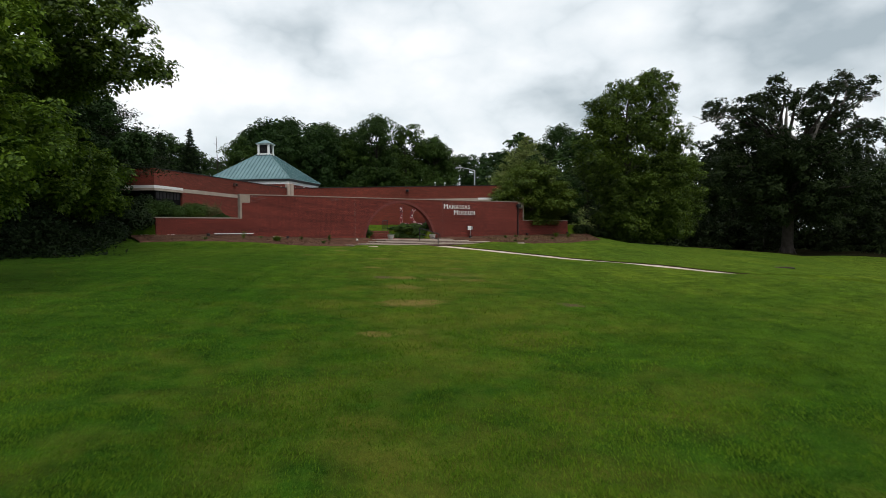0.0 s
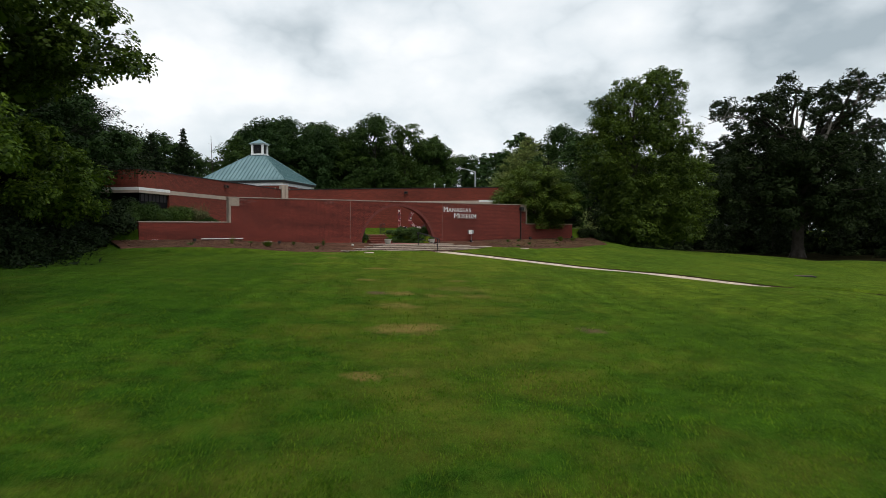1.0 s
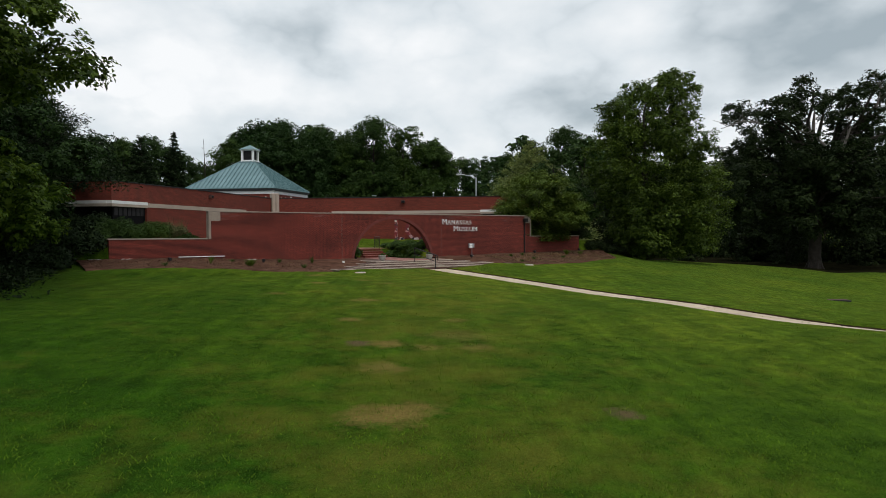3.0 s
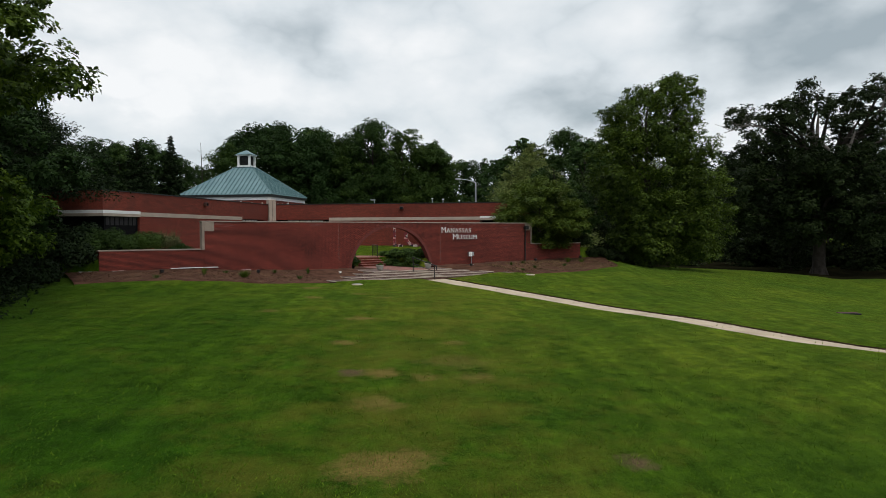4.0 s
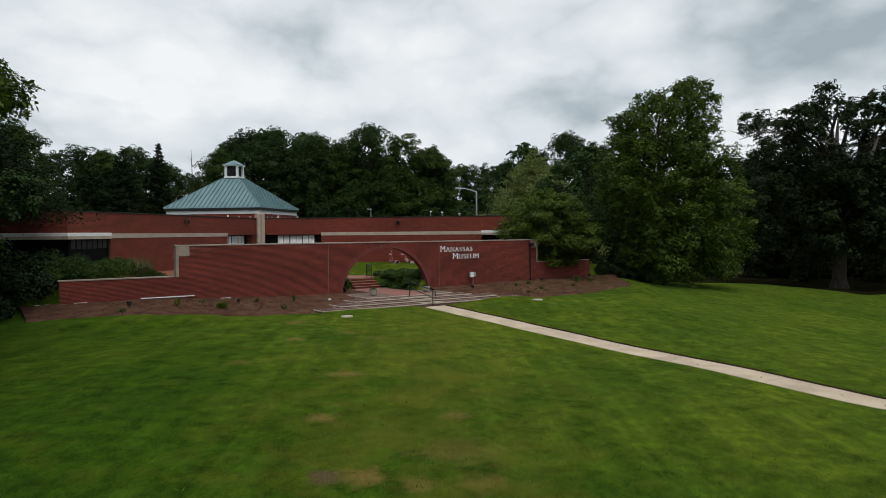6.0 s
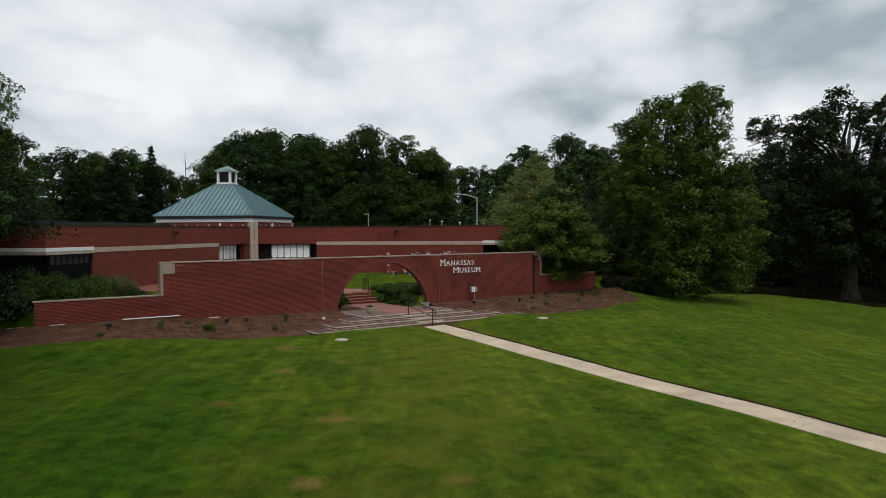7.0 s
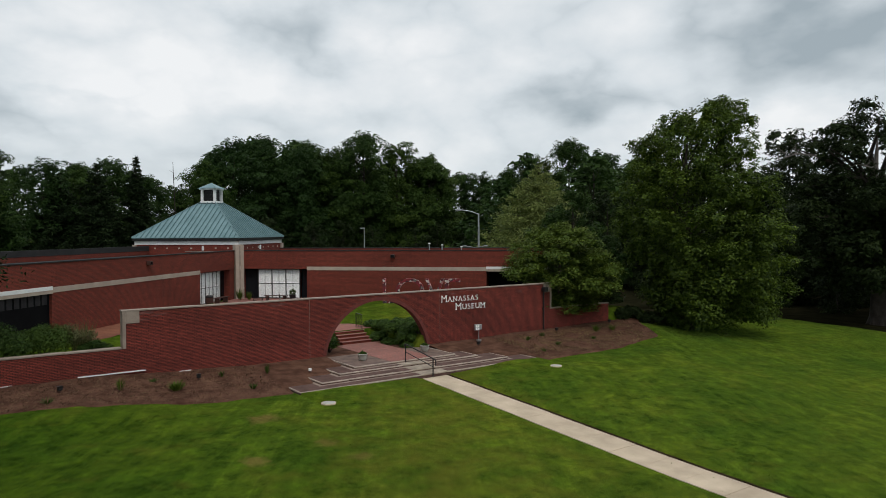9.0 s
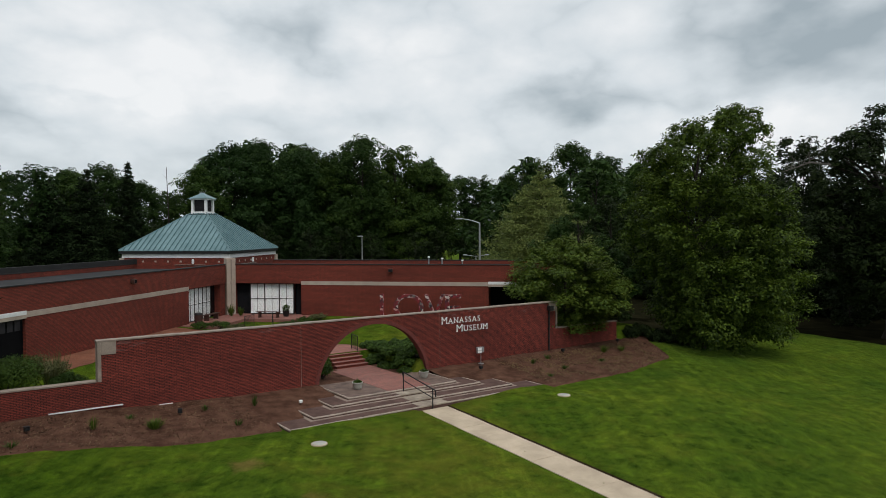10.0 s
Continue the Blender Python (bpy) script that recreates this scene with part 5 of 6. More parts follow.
# low growth uses only the bushes whose leaf colour holds the shade
for spots, plain, dark in ((FRONT, kinds, shaded_trees), (EAST, kinds, kinds), (SPOTS, backs, shaded_trees), (LOW, bushes[2:], bushes[2:])):
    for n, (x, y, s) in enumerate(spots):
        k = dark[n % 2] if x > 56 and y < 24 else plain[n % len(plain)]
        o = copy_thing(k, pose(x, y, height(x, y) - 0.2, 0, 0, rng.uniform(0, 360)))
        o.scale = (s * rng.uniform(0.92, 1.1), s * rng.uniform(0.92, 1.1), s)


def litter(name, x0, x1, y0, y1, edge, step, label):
    """Dark sheet just over the lawn's, its colour holding the trees' shade, with a wandering edge."""
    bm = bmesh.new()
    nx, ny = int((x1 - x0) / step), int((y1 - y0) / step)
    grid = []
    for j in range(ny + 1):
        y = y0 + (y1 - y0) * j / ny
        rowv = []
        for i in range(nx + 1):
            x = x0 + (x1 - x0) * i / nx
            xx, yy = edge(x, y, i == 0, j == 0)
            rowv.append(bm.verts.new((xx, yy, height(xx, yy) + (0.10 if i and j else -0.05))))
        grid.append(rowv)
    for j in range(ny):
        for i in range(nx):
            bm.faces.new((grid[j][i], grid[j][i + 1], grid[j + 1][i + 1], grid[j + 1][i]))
    solo(name, bm, LITTER_SHADE, None, label, "woodland floor", kind="structure", smooth=True)


litter("shade_floor", 0, 110, -95, 44, lambda x, y, a, b: (x + 34.3 + 11 * smooth(-8, -18, y) + (0.9 * max(0, -(y + 30)) if y < -30 else 0) + (2.0 * noise.noise((y * 0.15, 0, 3)) if a else 0), y), 2.0, "leaf litter under the trees, darkened in colour for the shade")
# lawn behind the maple is only shaded; this dark sheet paints that shade
litter("shade_floor", 22.4, 46, -21.4, -7, lambda x, y, a, b: (x + (0.5 * noise.noise((y * 0.5, 2, 8)) if a else 0), y + (0.8 * noise.noise((x * 0.4, 7, 8)) if b else 0)), 1.2, "dark sheet laid for the shade behind the maple")
litter("shade_floor", -70, 36, 31, 130, lambda x, y, a, b: (x, y + (2.0 * noise.noise((x * 0.15, 5, 3)) if b else 0)), 3.0, "leaf litter under the trees, darkened in colour for the shade")
litter("shade_floor", -70, -21.5, -34, 20, lambda x, y, a, b: (x + 0.5 * noise.noise((y * 0.5, 2, 3)), y + 9.5 * smooth(-36, -22, x) * (20 - y) / 54 + (1.2 * noise.noise((x * 0.35, 7, 3)) if b else 0)), 1.2, "leaf litter under the spruces, darkened in colour for the shade")


# ---- things by the steps and the wall ----
rail = thing("handrail", None, "black iron handrail with two bars beside the steps", "handrail")
lower_top, upper_top = Vector((-0.02, -28.05, 1.06)), Vector((-0.13, -25.65, 1.50))
part("post", tube([(-0.02, -28.05, 0.1), tuple(lower_top)], 0.03, 8), BLACK, rail)
part("post", tube([(-0.13, -25.65, 0.45), tuple(upper_top)], 0.03, 8), BLACK, rail)
part("top_bar", tube([upper_top + Vector((0, 0, -0.28)), upper_top + Vector((-0.015, 0.06, -0.02)), upper_top, lower_top, lower_top + Vector((0.04, -0.18, -0.04)), lower_top + Vector((0.04, -0.19, -0.34))], 0.032, 8), BLACK, rail)
part("mid_bar", tube([upper_top - Vector((0, 0, 0.42)), lower_top - Vector((0, 0, 0.42))], 0.024, 8), BLACK, rail)


def planter(x, y, z, seed):
    p = thing("planter", pose(x, y, z), "round pale concrete pot with small green plants", "planter", "pots on the terrace")
    p.scale = (0.84, 0.84, 0.84)
    part("pot", lathe([(0.17, 0), (0.2, 0.015), (0.285, 0.2), (0.30, 0.38), (0.325, 0.40), (0.325, 0.44), (0.28, 0.44), (0.27, 0.36), (0.05, 0.35)], 24), TERRACOTTA, p, "pale round concrete pot", True)
    rng = np.random.default_rng(seed)
    n = 420
    a, r = rng.uniform(0, 2 * math.pi, n), 0.27 * np.sqrt(rng.uniform(0, 1, n))
    pos = np.stack([r * np.cos(a), r * np.sin(a), 0.42 + 0.22 * rng.uniform(0, 1, n) * (1.1 - r / 0.3)], axis=1)
    quads("plant", leaf_faces(pos, rng.normal(size=(n, 3)) * 0.7 + np.array([0, 0, 0.8]), 0.075, rng), LEAF_SHRUB, p, "small green leaves")


planter(-1.95, -24.25, FLOOR, 1)
planter(2.25, -23.95, FLOOR, 2)

flood = thing("floodlight", pose(6.95, -23.0, bed_height(6.95, -23.0) - 0.02), "twin floodlight with four white lenses on a short post", "floodlight")
flood.scale = (0.86, 0.86, 0.9)
part("base", lathe([(0.20, 0), (0.20, 0.04), (0.06, 0.06)], 16), GREY, flood)
part("post", tube([(0, 0, 0.04), (0, 0, 0.75)], 0.025, 8), GREY, flood)
housing = part("housing", box(-0.36, 0.06, -0.10, 0.10, 0.72, 1.12, 0.015), GREY, flood)
for i in range(2):
    for j in range(2):
        part("lens", box(-0.345 + i * 0.17, -0.195 + i * 0.17, -0.118, -0.101, 0.745 + j * 0.185, 0.905 + j * 0.185, 0.006), LETTER_WHITE, housing, "white lens")
part("side_box", box(0.08, 0.24, -0.08, 0.09, 0.76, 1.1, 0.01), GREY, flood)


def ground_spot(x, y, turn, mat, label, size=1.0):
    s = thing("spotlight", pose(x, y, bed_height(x, y) - 0.02, 0, 0, turn), label, "spotlight", "spotlights in the mulch")
    s.scale = (size, size, size)
    part("stake", tube([(0, 0, 0), (0, 0, 0.16)], 0.014, 6), BLACK, s)
    part("bracket", box(-0.10, 0.10, -0.012, 0.012, 0.13, 0.16), BLACK, s)
    head = part("head", box(-0.09, 0.09, -0.07, 0.09, 0.16, 0.30, 0.012), mat, s)
    part("lens", box(-0.075, 0.075, 0.091, 0.10, 0.175, 0.285), DARKGLASS, head)
    part("visor", box(-0.10, 0.10, -0.09, 0.13, 0.302, 0.315), mat, head)


ground_spot(-16.3, -24.4, 20, BLACK, "small black spotlight staked in the mulch")
ground_spot(-10.6, -24.3, -15, BLACK, "small black spotlight staked in the mulch")
ground_spot(-5.35, -25.0, 10, LETTER_WHITE, "small white spotlight staked in the mulch", 0.75)
ground_spot(13.1, -23.6, 0, BLACK, "small black spotlight staked in the mulch")
ground_spot(18.5, -23.4, 10, BLACK, "small black spotlight staked in the mulch")
ground_spot(6.0, -24.2, 10, BLACK, "small black spotlight staked in the mulch")

post = thing("wall_light", pose(12.72, WALL_Y - 0.09, 0), "black floodlight on a tall black conduit against the wall", "wall light")
part("conduit", tube([(0, 0, 0.85), (0, 0, 3.45)], 0.05, 8), BLACK, post)
part("head", box(-0.16, 0.16, -0.28, 0.03, 3.42, 3.72, 0.02), BLACK, post)
part("arm", box(0.16, 0.42, -0.12, -0.02, 3.5, 3.6, 0.01), GREY, post)
part("bracket", box(-0.07, 0.07, 0.0, 0.088, 2.2, 2.3), BLACK, post)

# white strips along the foot of the wall
for x0, x1, z in ((-15.38, -12.55, 1.12), (-11.06, -10.48, 0.87), (-18.6, -17.87, 1.06), (-20.36, -19.4, 1.06)):
    solo("edging_strip", box(x0, x1, WALL_Y - 0.07, WALL_Y - 0.006, z - 0.02, z + 0.03, 0.008), WHITE, None, "white edging strip along the foot of the wall", "edging", "white strips")

for x, y in ((-6.93, -30.2), (6.4, -30.3)):
    z = height(x, y)
    c = thing("valve_cover", pose(x, y, z), "round pale concrete cover set in the lawn", "cover", "round covers")
    part("ring", lathe([(0.32, -0.05), (0.32, 0.03), (0.30, 0.04), (0.275, 0.036)], 28), CONCRETE, c)
    part("lid", lathe([(0.27, -0.02), (0.27, 0.044), (0.25, 0.052), (0.02, 0.056)], 28), TERRACOTTA, c, "pale round lid")


# a low drain opening in the lawn
DX, DY = 12.4, -48.4
drain = thing("lawn_drain", pose(DX, DY, lawn_height(DX, DY), 0, 0, -40), "low concrete drain with a dark slot in the lawn", "drain")
part("lid", box(-0.5, 0.5, -0.03, 0.35, 0.03, 0.06, 0.008), AGGREGATE, drain)
part("slot", box(-0.6, 0.6, -0.10, 0.3, -0.12, 0.028), BLACK, drain, "dark drain slot")


def tuft(x, y, n, tall, spread, mat, seed, label, z=None):
    """A clump of narrow leaves."""
    rng = np.random.default_rng(seed)
    root = thing("bedding_plant", pose(x, y, bed_height(x, y) if z is None else z), label, "plant", "plants in the mulch")
    a, r = rng.uniform(0, 2 * math.pi, n), spread * np.sqrt(rng.uniform(0, 1, n))
    base = np.stack([0.4 * r * np.cos(a), 0.4 * r * np.sin(a), np.zeros(n)], axis=1)
    tip = np.stack([1.3 * r * np.cos(a), 1.3 * r * np.sin(a), tall * rng.uniform(0.5, 1.1, n)], axis=1)
    side = np.stack([-np.sin(a), np.cos(a), np.zeros(n)], axis=1) * 0.011
    mid = (base + tip) / 2 + np.array([0, 0, 0.08 * tall])
    quads("leaf_clump", np.stack([base, mid + side, tip, mid - side], axis=1), mat, root)


for k, (x, y, n, tall, sp, lab) in enumerate(((-14.1, -25.0, 60, 0.55, 0.22, "upright blue-green bedding plant"), (-11.95, -25.6, 260, 0.42, 0.40, "low bright green grassy clump"), (-9.5, -24.2, 50, 0.3, 0.2, "small dark bedding plant"), (-8.8, -26.4, 60, 0.28, 0.22, "small dark bedding plant"), (-7.3, -24.3, 50, 0.5, 0.18, "upright dark bedding plant"), (-16.9, -25.6, 50, 0.25, 0.3, "small dark bedding plant"), (-12.6, -24.2, 40, 0.22, 0.25, "small dark bedding plant"), (9.6, -24.6, 60, 0.3, 0.25, "small dry bedding plant"), (11.2, -24.2, 60, 0.3, 0.25, "small dry bedding plant"), (15.7, -24.7, 110, 0.5, 0.35, "leafy green bedding plant"), (17.0, -25.0, 70, 0.4, 0.3, "leafy green bedding plant"), (10.6, -26.2, 60, 0.25, 0.25, "small dry bedding plant"), (14.0, -26.0, 60, 0.25, 0.25, "small dry bedding plant"), (8.8, -26.9, 50, 0.22, 0.22, "small dry bedding plant"))):
    tuft(x, y, n, tall, sp, LEAF_LIGHT if "bright" in lab or "green bedding" in lab else LEAF_SHRUB, 300 + k, lab)

# loose chips, twigs and clods on the mulch
rng = np.random.default_rng(9)
chips = []
for n in range(14000):
    x = rng.uniform(-20.5, -7.5) if rng.uniform() < 0.5 else rng.uniform(7.5, 20.5)
    f = bed_front(x)
    y = rng.uniform(f + 0.1, WALL_Y - 0.1)
    chips.append((x, y, bed_height(x, y) + rng.uniform(0.01, 0.05)))
chips = np.array(chips)
chip_faces = leaf_faces(chips, rng.normal(size=chips.shape) * 0.5 + np.array([0, 0, 1.0]), 0.10, rng, 0.35)
CHIP = leaf_material("wood_chip", (0.050, 0.026, 0.018), (0.21, 0.130, 0.088), 0.0, 0.05)
# dry straw-coloured litter over the eastern bed
straw = []
for n in range(5200):
    x = rng.uniform(8.0, 19.5)
    y = rng.uniform(bed_front(x) + 0.1, WALL_Y - 0.7)
    if noise.noise((x * 0.7, y * 0.7, 3.0)) > -0.12:
        straw.append((x, y, bed_height(x, y) + rng.uniform(0.02, 0.06)))
straw = np.array(straw)
STRAW = leaf_material("dry_straw", (0.110, 0.075, 0.038), (0.270, 0.195, 0.105), 0.0, 0.05)
tagged(quads("straw_litter", leaf_faces(straw, rng.normal(size=straw.shape) * 0.5 + np.array([0, 0, 1.0]), 0.17, rng, 0.16), STRAW, None), "dry straw and leaves scattered on the bed", "litter", kind="stuff")
tagged(quads("mulch_chips", chip_faces, CHIP, None), "loose brown bark chips on the beds", "mulch", kind="stuff")

# ---- shrubs in front of and behind the wall ----
LEAF_HEDGE = leaf_material("hedge_leaf", (0.030, 0.066, 0.012), (0.100, 0.165, 0.032))
for k, (x, y, rx, ry, tall, n) in enumerate(((-21.4, -22.9, 2.0, 1.6, 2.5, 8000), (-23.4, -25.0, 2.2, 1.6, 1.5, 6000), (-20.0, -20.4, 1.8, 1.5, 2.0, 6000), (-26.2, -28.4, 2.4, 1.6, 1.5, 5000), (-29.5, -31.5, 2.6, 2.0, 2.2, 6000), (-32.0, -35.0, 2.6, 2.0, 2.2, 6000))):
    shrub("juniper_shrub", x, y, "dark spreading juniper at the end of the low wall", NEEDLE_DARK, rx, ry, tall, n, 0.19, 440 + k, group="junipers")

shrub("juniper_shrub", -18.4, -21.0, "dark spreading juniper behind the low wall", LEAF_WOOD, 1.9, 1.3, 1.75, 11000, 0.09, 401)
shrub("juniper_shrub", -16.6, -20.6, "dark spreading juniper behind the low wall", LEAF_WOOD, 1.7, 1.3, 1.9, 11000, 0.085, 402)
shrub("feathery_shrub", -15.2, -20.9, "tall thin feathery shrub behind the low wall", FEATHER, 0.95, 0.7, 2.3, 2600, 0.075, 403)
tuft(-14.9, -20.8, 160, 1.9, 0.7, FEATHER, 403, "tall thin ornamental grass behind the low wall", court_height(-14.9, -20.8))
shrub("boxwood_shrub", -14.5, -21.6, "low clipped green shrub behind the low wall", LEAF_WOOD, 0.9, 0.6, 1.15, 4200, 0.075, 404)
for k, (x, y, rx, ry, tall, n) in enumerate(((3.0, -19.4, 1.25, 1.8, 0.80, 7000), (4.6, -18.2, 1.8, 1.5, 0.55, 6000), (3.0, -17.5, 1.1, 1.0, 0.5, 4000), (6.9, -18.5, 1.6, 1.4, 0.55, 4600), (2.45, -18.6, 0.7, 0.8, 0.80, 2600), (5.0, -20.4, 1.6, 1.3, 0.6, 4600))):
    shrub("courtyard_shrub", x, y, "dense dark green shrub filling the courtyard bank", LEAF_HEDGE, rx, ry, tall, n, 0.13, 405 + k, group="courtyard shrubs")
for k, (x, y, rx, ry, tall, n) in enumerate(((2.75, -21.2, 0.95, 0.95, 0.68, 4600), (2.30, -20.2, 0.55, 0.8, 0.62, 2200), (2.35, -21.95, 0.5, 0.4, 0.50, 1500), (3.3, -21.7, 0.8, 0.5, 0.75, 2400), (2.9, -20.4, 0.8, 0.8, 0.8, 2600))):
    shrub("courtyard_shrub", x, y, "low green spreading shrub beside the terrace", LEAF_SHRUB, rx, ry, tall, n, 0.12, 430 + k, group="courtyard shrubs")
shrub("courtyard_shrub", -1.35, -18.9, "small grey-green shrub beside the courtyard steps", LEAF_SHRUB, 0.6, 0.55, 1.0, 1800, 0.10, 410, group="courtyard shrubs", z=FLOOR)
shrub("courtyard_shrub", -2.5, -18.6, "small grey-green shrub beside the courtyard steps", LEAF_SHRUB, 0.7, 0.6, 1.1, 1800, 0.10, 411, group="courtyard shrubs", z=FLOOR)
shrub("courtyard_shrub", -2.25, -20.9, "small grey-green shrub beside the courtyard path", LEAF_SHRUB, 0.55, 0.5, 0.95, 1600, 0.10, 412, group="courtyard shrubs", z=FLOOR)
solo("planting_strip", box(-3.3, -0.6, -19.4, -18.0, 0.5, FLOOR + 0.03, 0.01), MULCH, None, "dark mulched strip beside the courtyard steps", "flower bed", kind="structure")

# added shrubs that cover bright grass where the trees' shade should lie
shrub("shade_filler_shrub", 20.2, -21.4, "dark shrub added in place of shade at the low wall's end", LEAF_OAK_SHADED, 1.3, 1.1, 1.3, 3600, 0.15, 452)
shrub("shade_filler_shrub", 21.3, -22.6, "dark shrub added in place of shade at the low wall's end", LEAF_OAK_SHADED, 1.5, 1.0, 1.2, 3600, 0.15, 450)
shrub("shade_filler_shrub", 22.8, -23.6, "dark shrub added in place of shade at the low wall's end", LEAF_OAK_SHADED, 1.2, 1.0, 0.9, 2600, 0.15, 451)

# ---- courtyard furniture and fittings ----


def railing(x, y, z, turn, length, n, label):
    r = thing("railing", pose(x, y, z, 0, 0, turn), label, "railing", "courtyard railings")
    for xx in (0, length):
        part("post", tube([(xx, 0, 0), (xx, 0, 0.95)], 0.022, 6), BLACK, r)
    part("top_bar", tube([(0, 0, 0.95), (length, 0, 0.95)], 0.022, 6), BLACK, r)
    part("low_bar", tube([(0, 0, 0.12), (length, 0, 0.12)], 0.014, 6), BLACK, r)
    bar = None
    for i in range(1, n):
        m = pose(length * i / n, 0, 0)
        if bar is None:
            bar = part("baluster", tube([(0, 0, 0.12), (0, 0, 0.95)], 0.010, 5), BLACK, r)
            bar.matrix_basis = m
        else:
            share("baluster", bar, r, m)


railing(1.5, -18.0, 1.28, 80, 1.2, 9, "black iron railing at the head of the courtyard steps")
railing(-0.5, -18.1, 1.28, 95, 0.9, 7, "black iron railing at the head of the courtyard steps")
railing(-1.5, -7.2, court_height(-1.5, -7.2), 40, 1.3, 10, "black iron railing on the brick path")
railing(0.9, -6.4, court_height(0.9, -6.4), 70, 1.2, 9, "black iron railing on the brick path")


def bench(x, y, turn):
    b = thing("bench", pose(x, y, 1.99, 0, 0, turn), "dark stained backless wooden bench by the window", "bench", "courtyard benches")
    for j in range(4):
        part("slat", box(-0.95, 0.95, -0.22 + j * 0.115, -0.125 + j * 0.115, 0.42, 0.46, 0.006), WOOD, b)
    for sx in (-0.7, 0.7):
        part("leg", box(sx - 0.05, sx + 0.05, -0.18, 0.2, 0, 0.42, 0.008), WOOD, b)


bench(1.55, -3.95, -45)
bench(-2.35, -2.6, 45)
bin_ = thing("litter_bin", pose(-3.9, -4.6, 1.99), "round black lidded litter bin beside the window", "litter bin")
part("body", lathe([(0.24, 0), (0.27, 0.05), (0.27, 0.62), (0.25, 0.66)], 20), WOOD, bin_, "dark red-brown slatted body")
part("lid", lathe([(0.29, 0.661), (0.30, 0.72), (0.24, 0.80), (0.08, 0.84)], 20), BLACK, bin_, "black domed lid")
urn = thing("flower_pot", pose(2.9, -4.1, 1.99), "black pot with a leafy plant by the window", "planter")
part("pot", lathe([(0.16, 0), (0.2, 0.05), (0.27, 0.42), (0.29, 0.45), (0.25, 0.45)], 20), BLACK, urn)
rng = np.random.default_rng(31)
pp = unit(rng.normal(size=(300, 3))) * rng.uniform(0.2, 1.0, (300, 1)) ** 0.5 * np.array([0.3, 0.3, 0.26]) + np.array([0, 0, 0.66])
quads("plant", leaf_faces(pp, rng.normal(size=(300, 3)) + np.array([0, 0, 0.6]), 0.10, rng), LEAF_SHRUB, urn)
tuft(-0.45, -1.35, 160, 0.9, 0.35, LEAF_LIGHT, 420, "dry ornamental grass at the foot of the pier", 1.99)
tuft(0.2, -1.7, 120, 0.7, 0.3, LEAF_LIGHT, 421, "dry ornamental grass at the foot of the pier", 1.99)

for k, (x, y, rx, ry, tall) in enumerate(((-4.3, -6.1, 0.9, 0.6, 0.5), (-3.0, -6.3, 0.9, 0.6, 0.55), (-2.0, -7.0, 0.7, 0.5, 0.45), (1.5, -7.5, 0.8, 0.6, 0.45), (2.9, -7.1, 1.0, 0.6, 0.5), (4.6, -6.5, 1.0, 0.6, 0.5))):
    shrub("courtyard_shrub", x, y, "low dry green planting beside the brick paving", FEATHER if k % 3 == 2 else LEAF_SHRUB, rx, ry, tall, 1500, 0.09, 460 + k, group="courtyard shrubs", z=court_height(x, y))

# four free-standing letters with a patchwork of small pictures
m, t, b = material("patchwork", 0.6, 0, 0.3)
vor = mnode(t, "ShaderNodeTexVoronoi", Scale=5.5)
t.links.new(coords(t), vor.inputs["Vector"])
sepc = t.nodes.new("ShaderNodeSeparateColor")
t.links.new(vor.outputs["Color"], sepc.inputs[0])
c = ramp_of(t, sepc.outputs[0], [(0.0, (0.02, 0.02, 0.025)), (0.35, (0.24, 0.02, 0.025)), (0.5, (0.52, 0.46, 0.44)), (0.62, (0.03, 0.025, 0.03)), (0.85, (0.22, 0.02, 0.03)), (1.0, (0.55, 0.30, 0.29))])
t.links.new(c, b.inputs["Base Color"])
PATCHWORK = m


def standing_letter(ch, x, width, tall):
    """A free-standing letter, its base on the courtyard grass, facing away from the wing's wall."""
    cu = bpy.data.curves.new("letter", "FONT")
    cu.body, cu.size, cu.extrude = ch, 1.0, 0.14
    ob = bpy.data.objects.new("letter", cu)
    scene.collection.objects.link(ob)
    bpy.context.view_layer.update()
    me = bpy.data.meshes.new_from_object(ob.evaluated_get(bpy.context.evaluated_depsgraph_get()))
    bpy.data.objects.remove(ob)
    xs, ys = [v.co.x for v in me.vertices], [v.co.y for v in me.vertices]
    for v in me.vertices:
        v.co.x, v.co.y = (v.co.x - min(xs)) / (max(xs) - min(xs)) * width, (v.co.y - min(ys)) / (max(ys) - min(ys)) * tall
    bm = bmesh.new()
    bm.from_mesh(me)
    bpy.data.meshes.remove(me)
    p = MB @ Vector((x, -1.1, 0))
    m = Matrix.Translation((p.x, p.y, court_height(p.x, p.y) - 0.02)) @ Matrix.Rotation(radians(-45), 4, "Z") @ Matrix.Rotation(radians(90), 4, "X")
    solo("letter_sculpture", bm, PATCHWORK, m, "standing capital " + ch + " covered in coloured pictures", "sculpture", "standing letters")


for ch, x, w in (("L", 12.72, 0.9), ("O", 13.75, 2.25), ("V", 16.1, 1.5), ("E", 17.65, 1.2)):
    standing_letter(ch, x, w, 1.95)


def wall_lamp(m):
    w = thing("wall_lamp", m, "dark square floodlight under the parapet", "wall lamp", "wall lamps")
    part("plate", box(-0.12, 0.12, -0.03, 0, -0.12, 0.12), BLACK, w)
    head = part("head", box(-0.17, 0.17, -0.28, -0.05, -0.15, 0.12, 0.02), WOOD, w)
    part("lens", box(-0.13, 0.13, -0.292, -0.281, -0.12, 0.06), DARKGLASS, head)


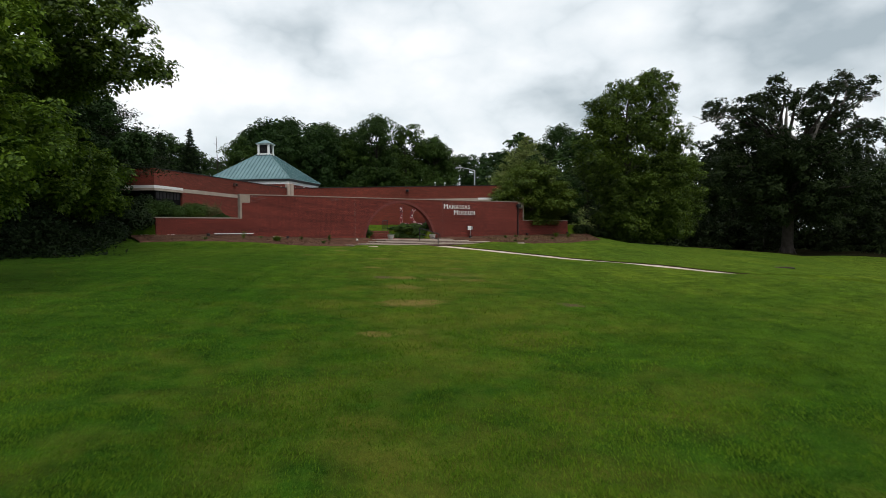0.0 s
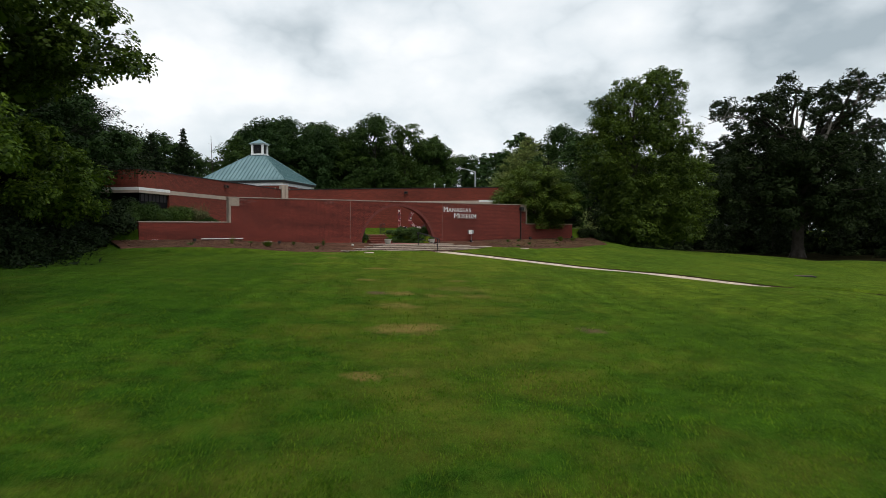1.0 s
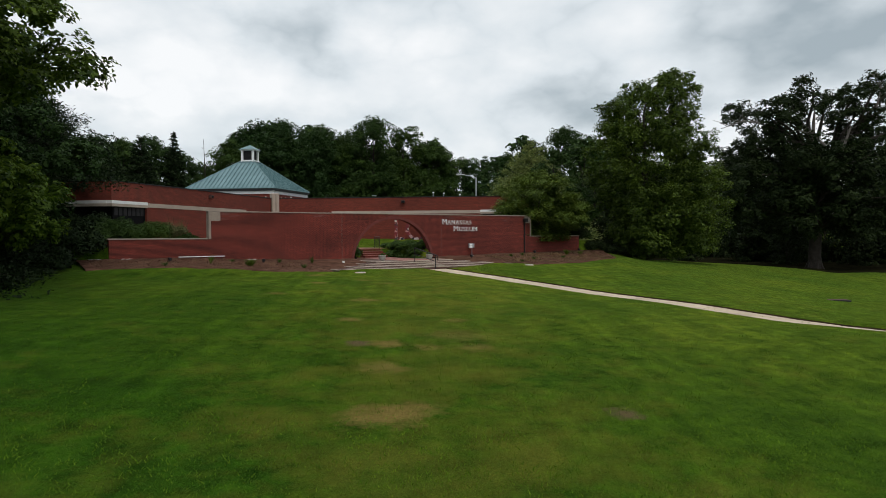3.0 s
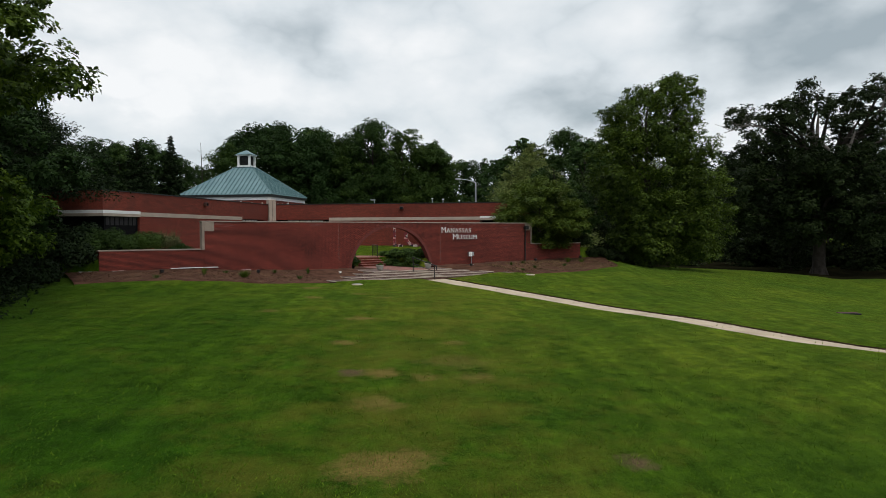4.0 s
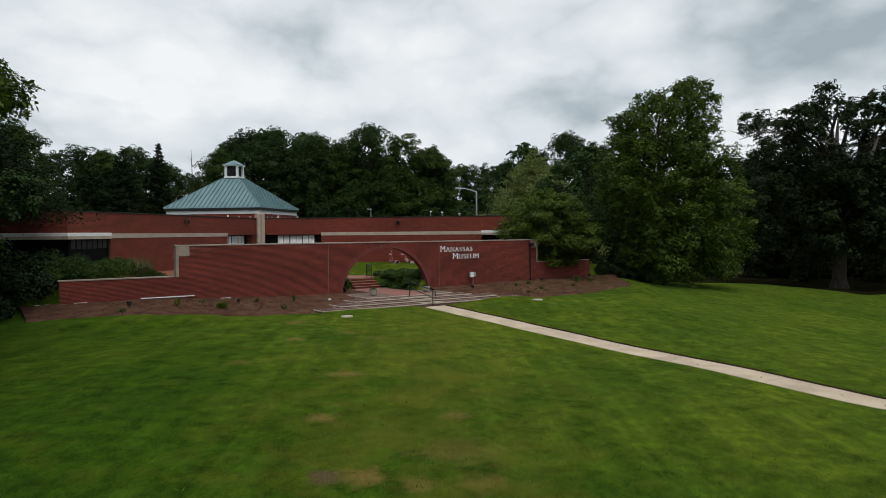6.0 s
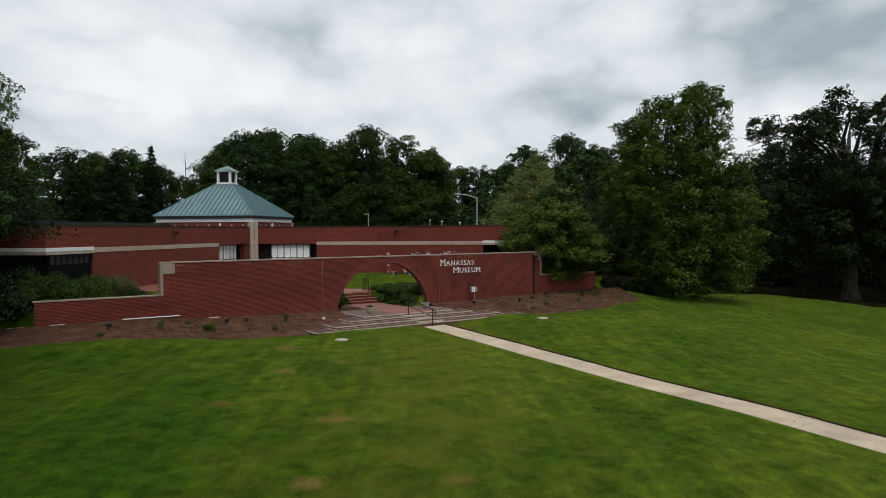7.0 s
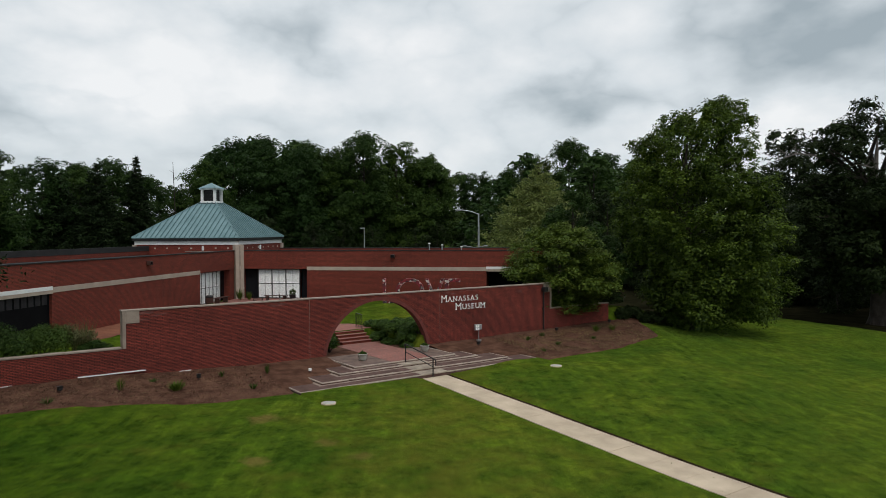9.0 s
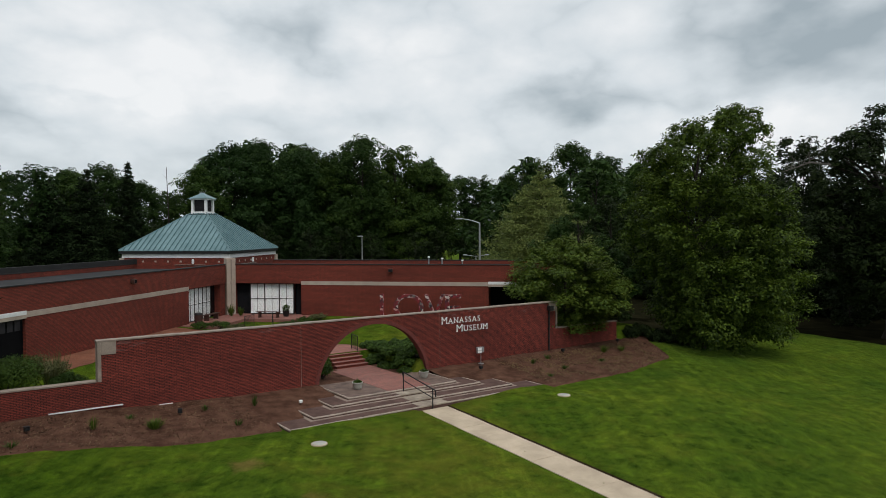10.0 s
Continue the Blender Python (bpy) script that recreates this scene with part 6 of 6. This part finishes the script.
wall_lamp(MB @ pose(13.29, -0.002, 5.54))
wall_lamp(MB @ pose(0.002, -12.85, 5.54, 0, 0, 90))
for x, tall in ((15.9, 0.86), (17.0, 0.76), (18.6, 0.62)):
    v = thing("roof_vent", MB @ pose(x, 1.2 + 0.3 * (x % 2), ROOF), "small pale roof vent on the flat roof", "roof vent", "roof vents")
    part("pipe", tube([(0, 0, -0.1), (0, 0, tall)], 0.05, 10), GREY, v)
    part("cap", lathe([(0.10, tall), (0.10, tall + 0.08), (0.03, tall + 0.10)], 14), WHITE, v)

# small pale squares set in the pavilion's brick frieze, white lamps and a pale flashing under them
quarter = Matrix.Translation((CX, CY, 0)) @ Matrix.Rotation(radians(90), 4, "Z") @ Matrix.Translation((-CX, -CY, 0))
for i in range(8):
    o = part("frieze_tile", box(CX - hw + 0.66 + i * 1.1, CX - hw + 0.82 + i * 1.1, CY - hw - 0.012, CY - hw + 0.02, 6.08, 6.22), TRIM, museum, "small pale tile")
    share("frieze_tile", o, museum, quarter)
part("flashing", box(CX - hw + 4.6, CX + hw - 2.0, CY - hw - 0.05, CY - hw - 0.002, 5.86, 5.91), STONE, museum, "pale metal flashing")
o = part("flashing", box(CX - hw + 0.9, CX + hw - 4.2, CY - hw - 0.05, CY - hw - 0.002, 5.86, 5.91), STONE, museum, "pale metal flashing")
o.matrix_basis = quarter
for m in (MB @ pose(CX + 1.6, CY - hw - 0.002, 6.16), MB @ quarter @ pose(CX - 0.4, CY - hw - 0.002, 6.16)):
    w = thing("eaves_lamp", m, "small white lamp on the pavilion's brick frieze", "wall lamp", "eaves lamps")
    part("plate", box(-0.07, 0.07, -0.02, 0, -0.12, 0.12), WHITE, w)
    part("shade", lathe([(0.06, -0.19), (0.085, -0.17), (0.085, 0.15), (0.05, 0.19)], 14), WHITE, w).location = (0, -0.105, 0)

# ---- street lamps, poles ----
lamp = thing("street_lamp", pose(27.6, 2.9, height(27.6, 2.9)), "grey metal street lamp with a long curved arm", "street lamp")
LZ = 9.35 - height(27.6, 2.9)
part("pole", tube([(0, 0, 0), (0, 0, LZ * 0.5), (0, 0, LZ)], [0.13, 0.11, 0.085], 10), GREY, lamp)
part("arm", tube([(0, 0, LZ - 0.05), (-0.7, 0.5, LZ + 0.25), (-1.5, 1.1, LZ + 0.42)], [0.05, 0.045, 0.04], 8), GREY, lamp)
hd = part("lamp_head", box(-0.35, 0.3, -0.13, 0.13, -0.08, 0.07, 0.03), GREY, lamp, "flat grey lamp head")
hd.matrix_basis = pose(-1.75, 1.28, LZ + 0.42, 0, 0, -36)
lamp2 = thing("street_lamp", pose(33.5, 11.0, height(33.5, 11.0)), "shorter grey street lamp with two arms beyond the roof", "street lamp")
part("pole", tube([(0, 0, 0), (0, 0, 5.9)], [0.08, 0.06], 8), GREY, lamp2)
for sx in (-1, 1):
    part("arm", tube([(0, 0, 5.85), (sx * 0.9, -sx * 0.6, 6.0)], 0.04, 6), GREY, lamp2)
    hd = part("lamp_head", box(-0.25, 0.25, -0.12, 0.12, -0.05, 0.07, 0.03), GREY, lamp2)
    hd.matrix_basis = pose(sx * 1.08, -sx * 0.72, 6.02, 0, 0, -34)
lp = thing("lamp_post", pose(24.9, 23.3, height(24.9, 23.3)), "thin grey lamp post beyond the roof", "lamp post")
part("pole", tube([(0, 0, 0), (0, 0, 6.95)], [0.09, 0.06], 8), GREY, lp)
part("lamp_head", box(-0.6, 0.1, -0.1, 0.1, 6.85, 7.0, 0.02), GREY, lp)
snag = thing("dead_tree", pose(8.6, 51.5, 2.0), "thin bare dead tree standing above the wood", "dead tree")
part("trunk", tube([(0, 0, 0), (0.15, 0, 8), (-0.1, 0, 15.9)], [0.14, 0.09, 0.03], 8), BARK, snag)
for k, (z, d, n) in enumerate(((11.4, 2.0, 0.5), (12.1, -1.3, 0.6), (13.3, 0.9, 0.6), (14.3, -0.6, 0.5))):
    part("twig", tube([(0, 0, z), (d * 0.5, 0.1, z + 0.15), (d, 0.2, z + n)], [0.03, 0.02, 0.01], 5), BARK, snag)

# ---- grass blades on the nearer lawn ----
rng = np.random.default_rng(3)
N = 170000
dist = 3.2 + np.minimum(rng.exponential(5.5, N) + rng.exponential(2.5, N), 45)
az = rng.uniform(radians(-3), radians(73), N)
bx, by = -30.9 + dist * np.sin(az), -72.3 + dist * np.cos(az)
bz = np.array([lawn_height(x, y) for x, y in zip(bx, by)])
clump = np.array([noise.noise((x * 1.3, y * 1.3, 7.0)) + 0.6 * noise.noise((x * 4.1, y * 4.1, 2.0)) for x, y in zip(bx, by)])
keep = rng.uniform(0, 1, N) < np.clip(0.6 + 0.7 * clump, 0.25, 1)
bx, by, bz, clump, dist = bx[keep], by[keep], bz[keep], clump[keep], dist[keep]
N = len(bx)
tall = (0.030 + 0.034 * np.clip(clump + 0.2, 0, 1)) * rng.uniform(0.6, 1.3, N)
ang = rng.uniform(0, 2 * math.pi, N)
wide = (0.005 + 0.0004 * dist) * rng.uniform(0.7, 1.3, N)
root = np.stack([bx, by, bz - 0.01], axis=1)
side = np.stack([np.cos(ang), np.sin(ang), np.zeros(N)], axis=1) * wide[:, None]
tipv = root + np.stack([rng.normal(size=N) * 0.75 * tall, rng.normal(size=N) * 0.75 * tall, tall + 0.01], axis=1)
tagged(quads("grass", np.stack([root - side, root + side, tipv], axis=1), GRASS_BLADE, None, "", 3), "short green grass blades on the lawn", "grass", kind="stuff")
